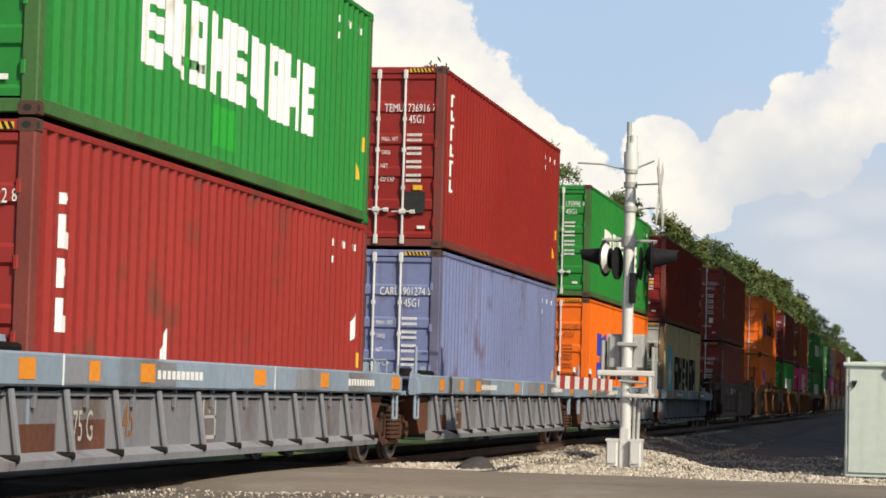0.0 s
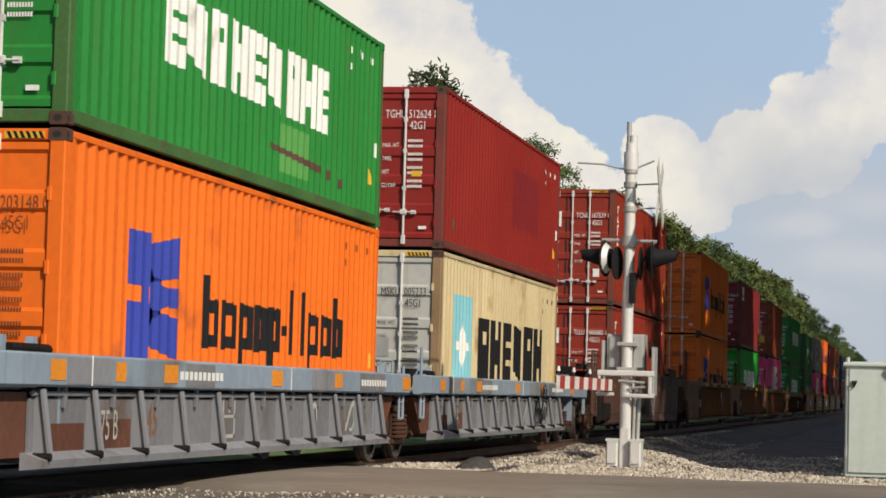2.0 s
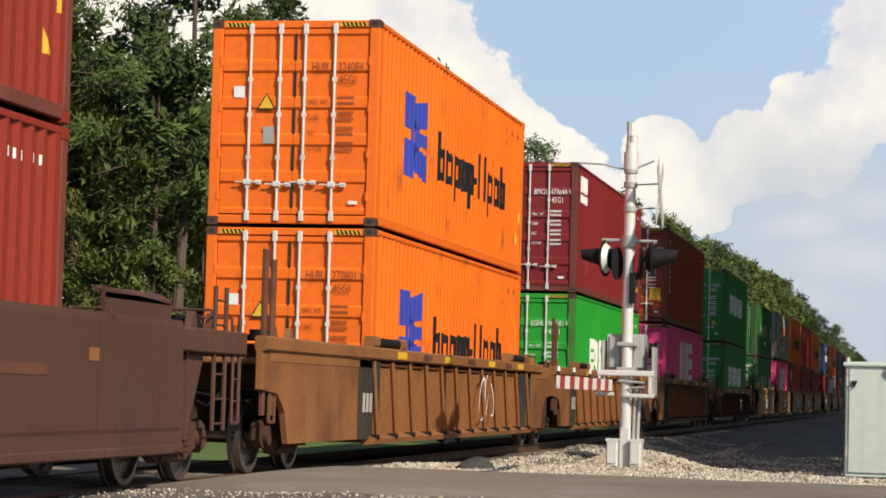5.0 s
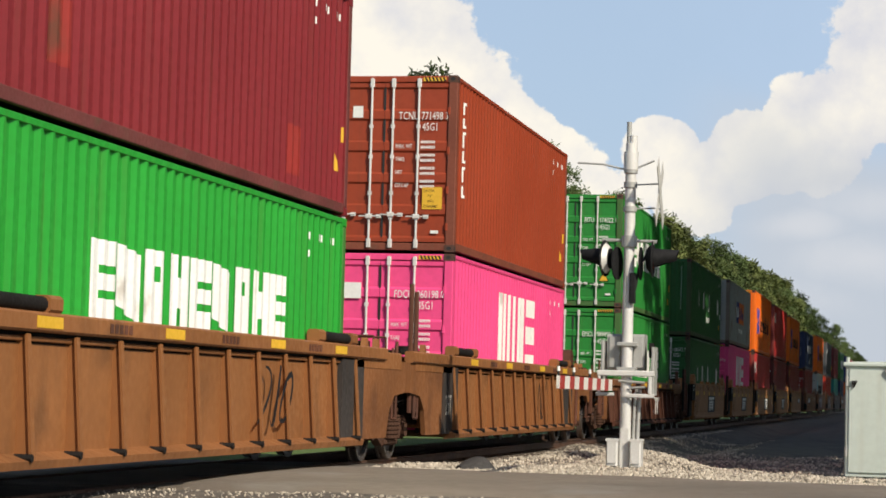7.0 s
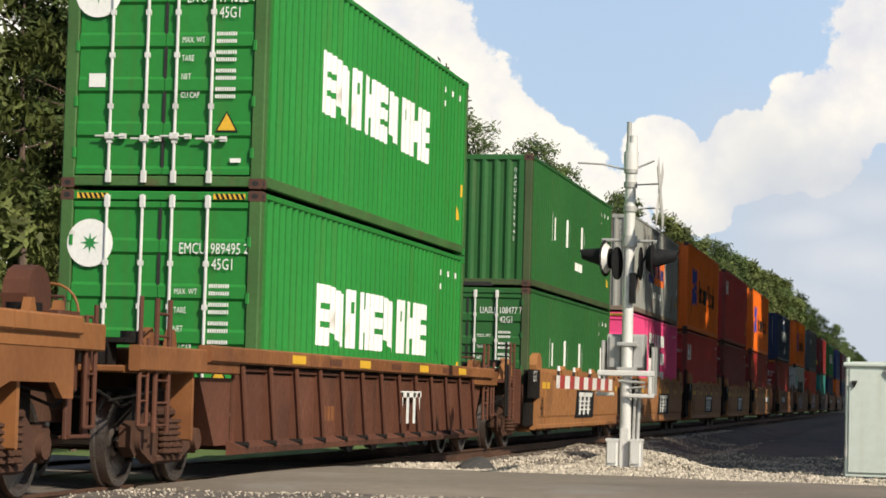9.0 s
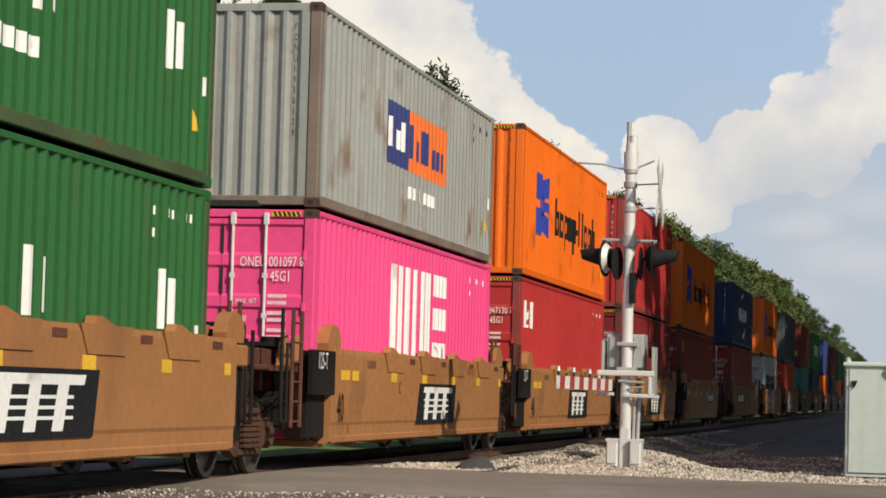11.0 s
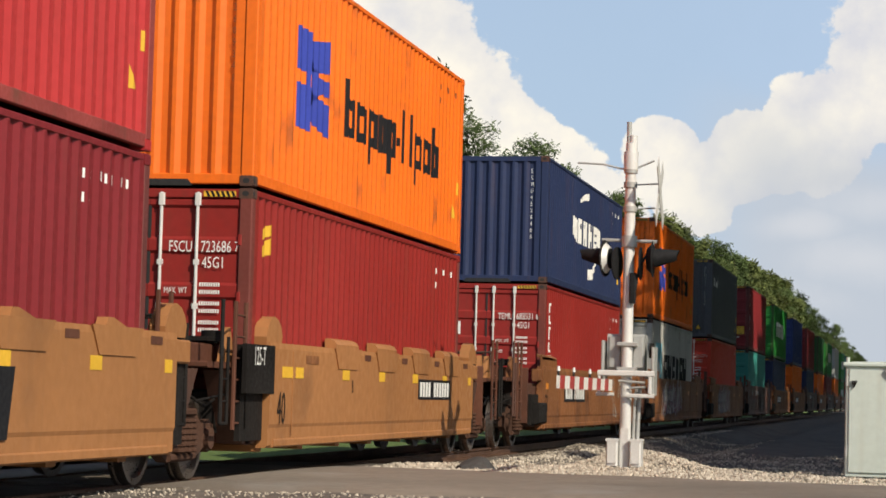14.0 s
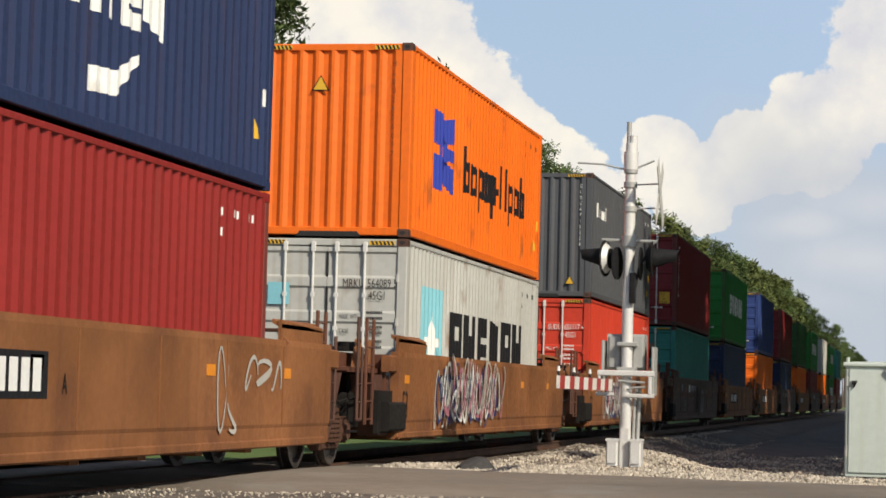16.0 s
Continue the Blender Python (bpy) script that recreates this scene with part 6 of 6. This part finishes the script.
def build_trees():
    r = random.Random(21)
    pines = [tree_meshes(i, 16.0, True, 1.0) for i in range(5)]
    broad = [tree_meshes(40 + i, 12.0, False, 1.2) for i in range(4)]
    # the wood behind the train
    for x, y, h in ((-13.2, 63, 15.5), (-13.5, 72, 14.8), (-13.0, 97, 15.5), (-14.7, 95, 14.0), (-13.6, 106, 14.4), (-13.0, 120, 15.0), (-13.2, 134, 15.0), (-13.0, 158, 15.6), (-16, 84, 14.0), (-15, 90, 13.0), (-16, 110, 13.5)):
        tree(pines[r.randrange(5)], x, y, -0.7, r.uniform(0, 6), h / 16.0, True)
    y = 40.0
    while y < 430:
        for k in range(2):
            top = 12.3 + 2.7 * soft(112, 160, y) + 4.0 * soft(165, 260, y) + 2.4 * soft(260, 390, y)
            h = top * r.uniform(0.88, 1.05)
            pine = r.random() < 0.7
            x = -13.5 - k * 3.5 - r.uniform(0, 2.5)
            m = pines[r.randrange(5)] if pine else broad[r.randrange(4)]
            tree(m, x, y + r.uniform(-1.5, 1.5), -0.7, r.uniform(0, 6), h / (16.0 if pine else 12.0), pine)
        y += 3.6 + y * 0.012
    # undergrowth
    for i in range(34):
        y = 38 + i * 4.6
        tree(broad[r.randrange(4)], -12.0 - r.uniform(0, 2), y, -1.2, r.uniform(0, 6), r.uniform(0.35, 0.6), False)
    for i in range(12):
        tree(broad[r.randrange(4)], -15.5 - r.uniform(0, 3), 42 + i * 3.0, -0.9, r.uniform(0, 6), r.uniform(0.85, 1.1), False)
    # far end of the wood
    while y < 1500:
        h = 21.0 * r.uniform(0.85, 1.05)
        tree(pines[r.randrange(5)], -13.0 - r.uniform(0, 3), y * 1.0 + 220, -0.7, r.uniform(0, 6), h / 16.0, True)
        y += 16 + (y - 180) * 0.03
    # the wood on the near side, whose shade falls over the train further down the line
    dense = [tree_meshes(70 + i, 12.0, False, 2.6) for i in range(3)]
    for i in range(60):
        y = 56.5 + i * 3.4
        x = 15.0 + r.uniform(0, 0.8) + 3.4 * (i % 2)
        if r.random() < 0.70:
            tree(dense[r.randrange(3)], x, y + r.uniform(-0.8, 0.8), -0.6, r.uniform(0, 6), r.uniform(1.95, 2.3), False)
    for i in range(10):
        tree(dense[r.randrange(3)], 13.4 + 1.6 * (i % 2), 36.8 + i * 2.3, -0.6, r.uniform(0, 6), r.uniform(1.0, 1.16), False)


def motions():
    for ob, x, y, z in MOVERS:
        walk(ob, [(t, pose(x, y - run(t), z)) for t in [i * 1.0 for i in range(17)]])
    steps = [i / 30 for i in range(481)]
    rows = {}
    for w, y0 in WHEELS:
        if y0 not in rows:
            rows[y0] = [(t, Matrix.Translation((0, y0, 0.455)) @ Matrix.Rotation(run(t) / 0.455, 4, "X")) for t in steps]
        walk(w, rows[y0])


build_ground()
crossing_signal()
relay_case()
asphalt_lump()
build_trees()
load_containers()
build_cars()
motions()
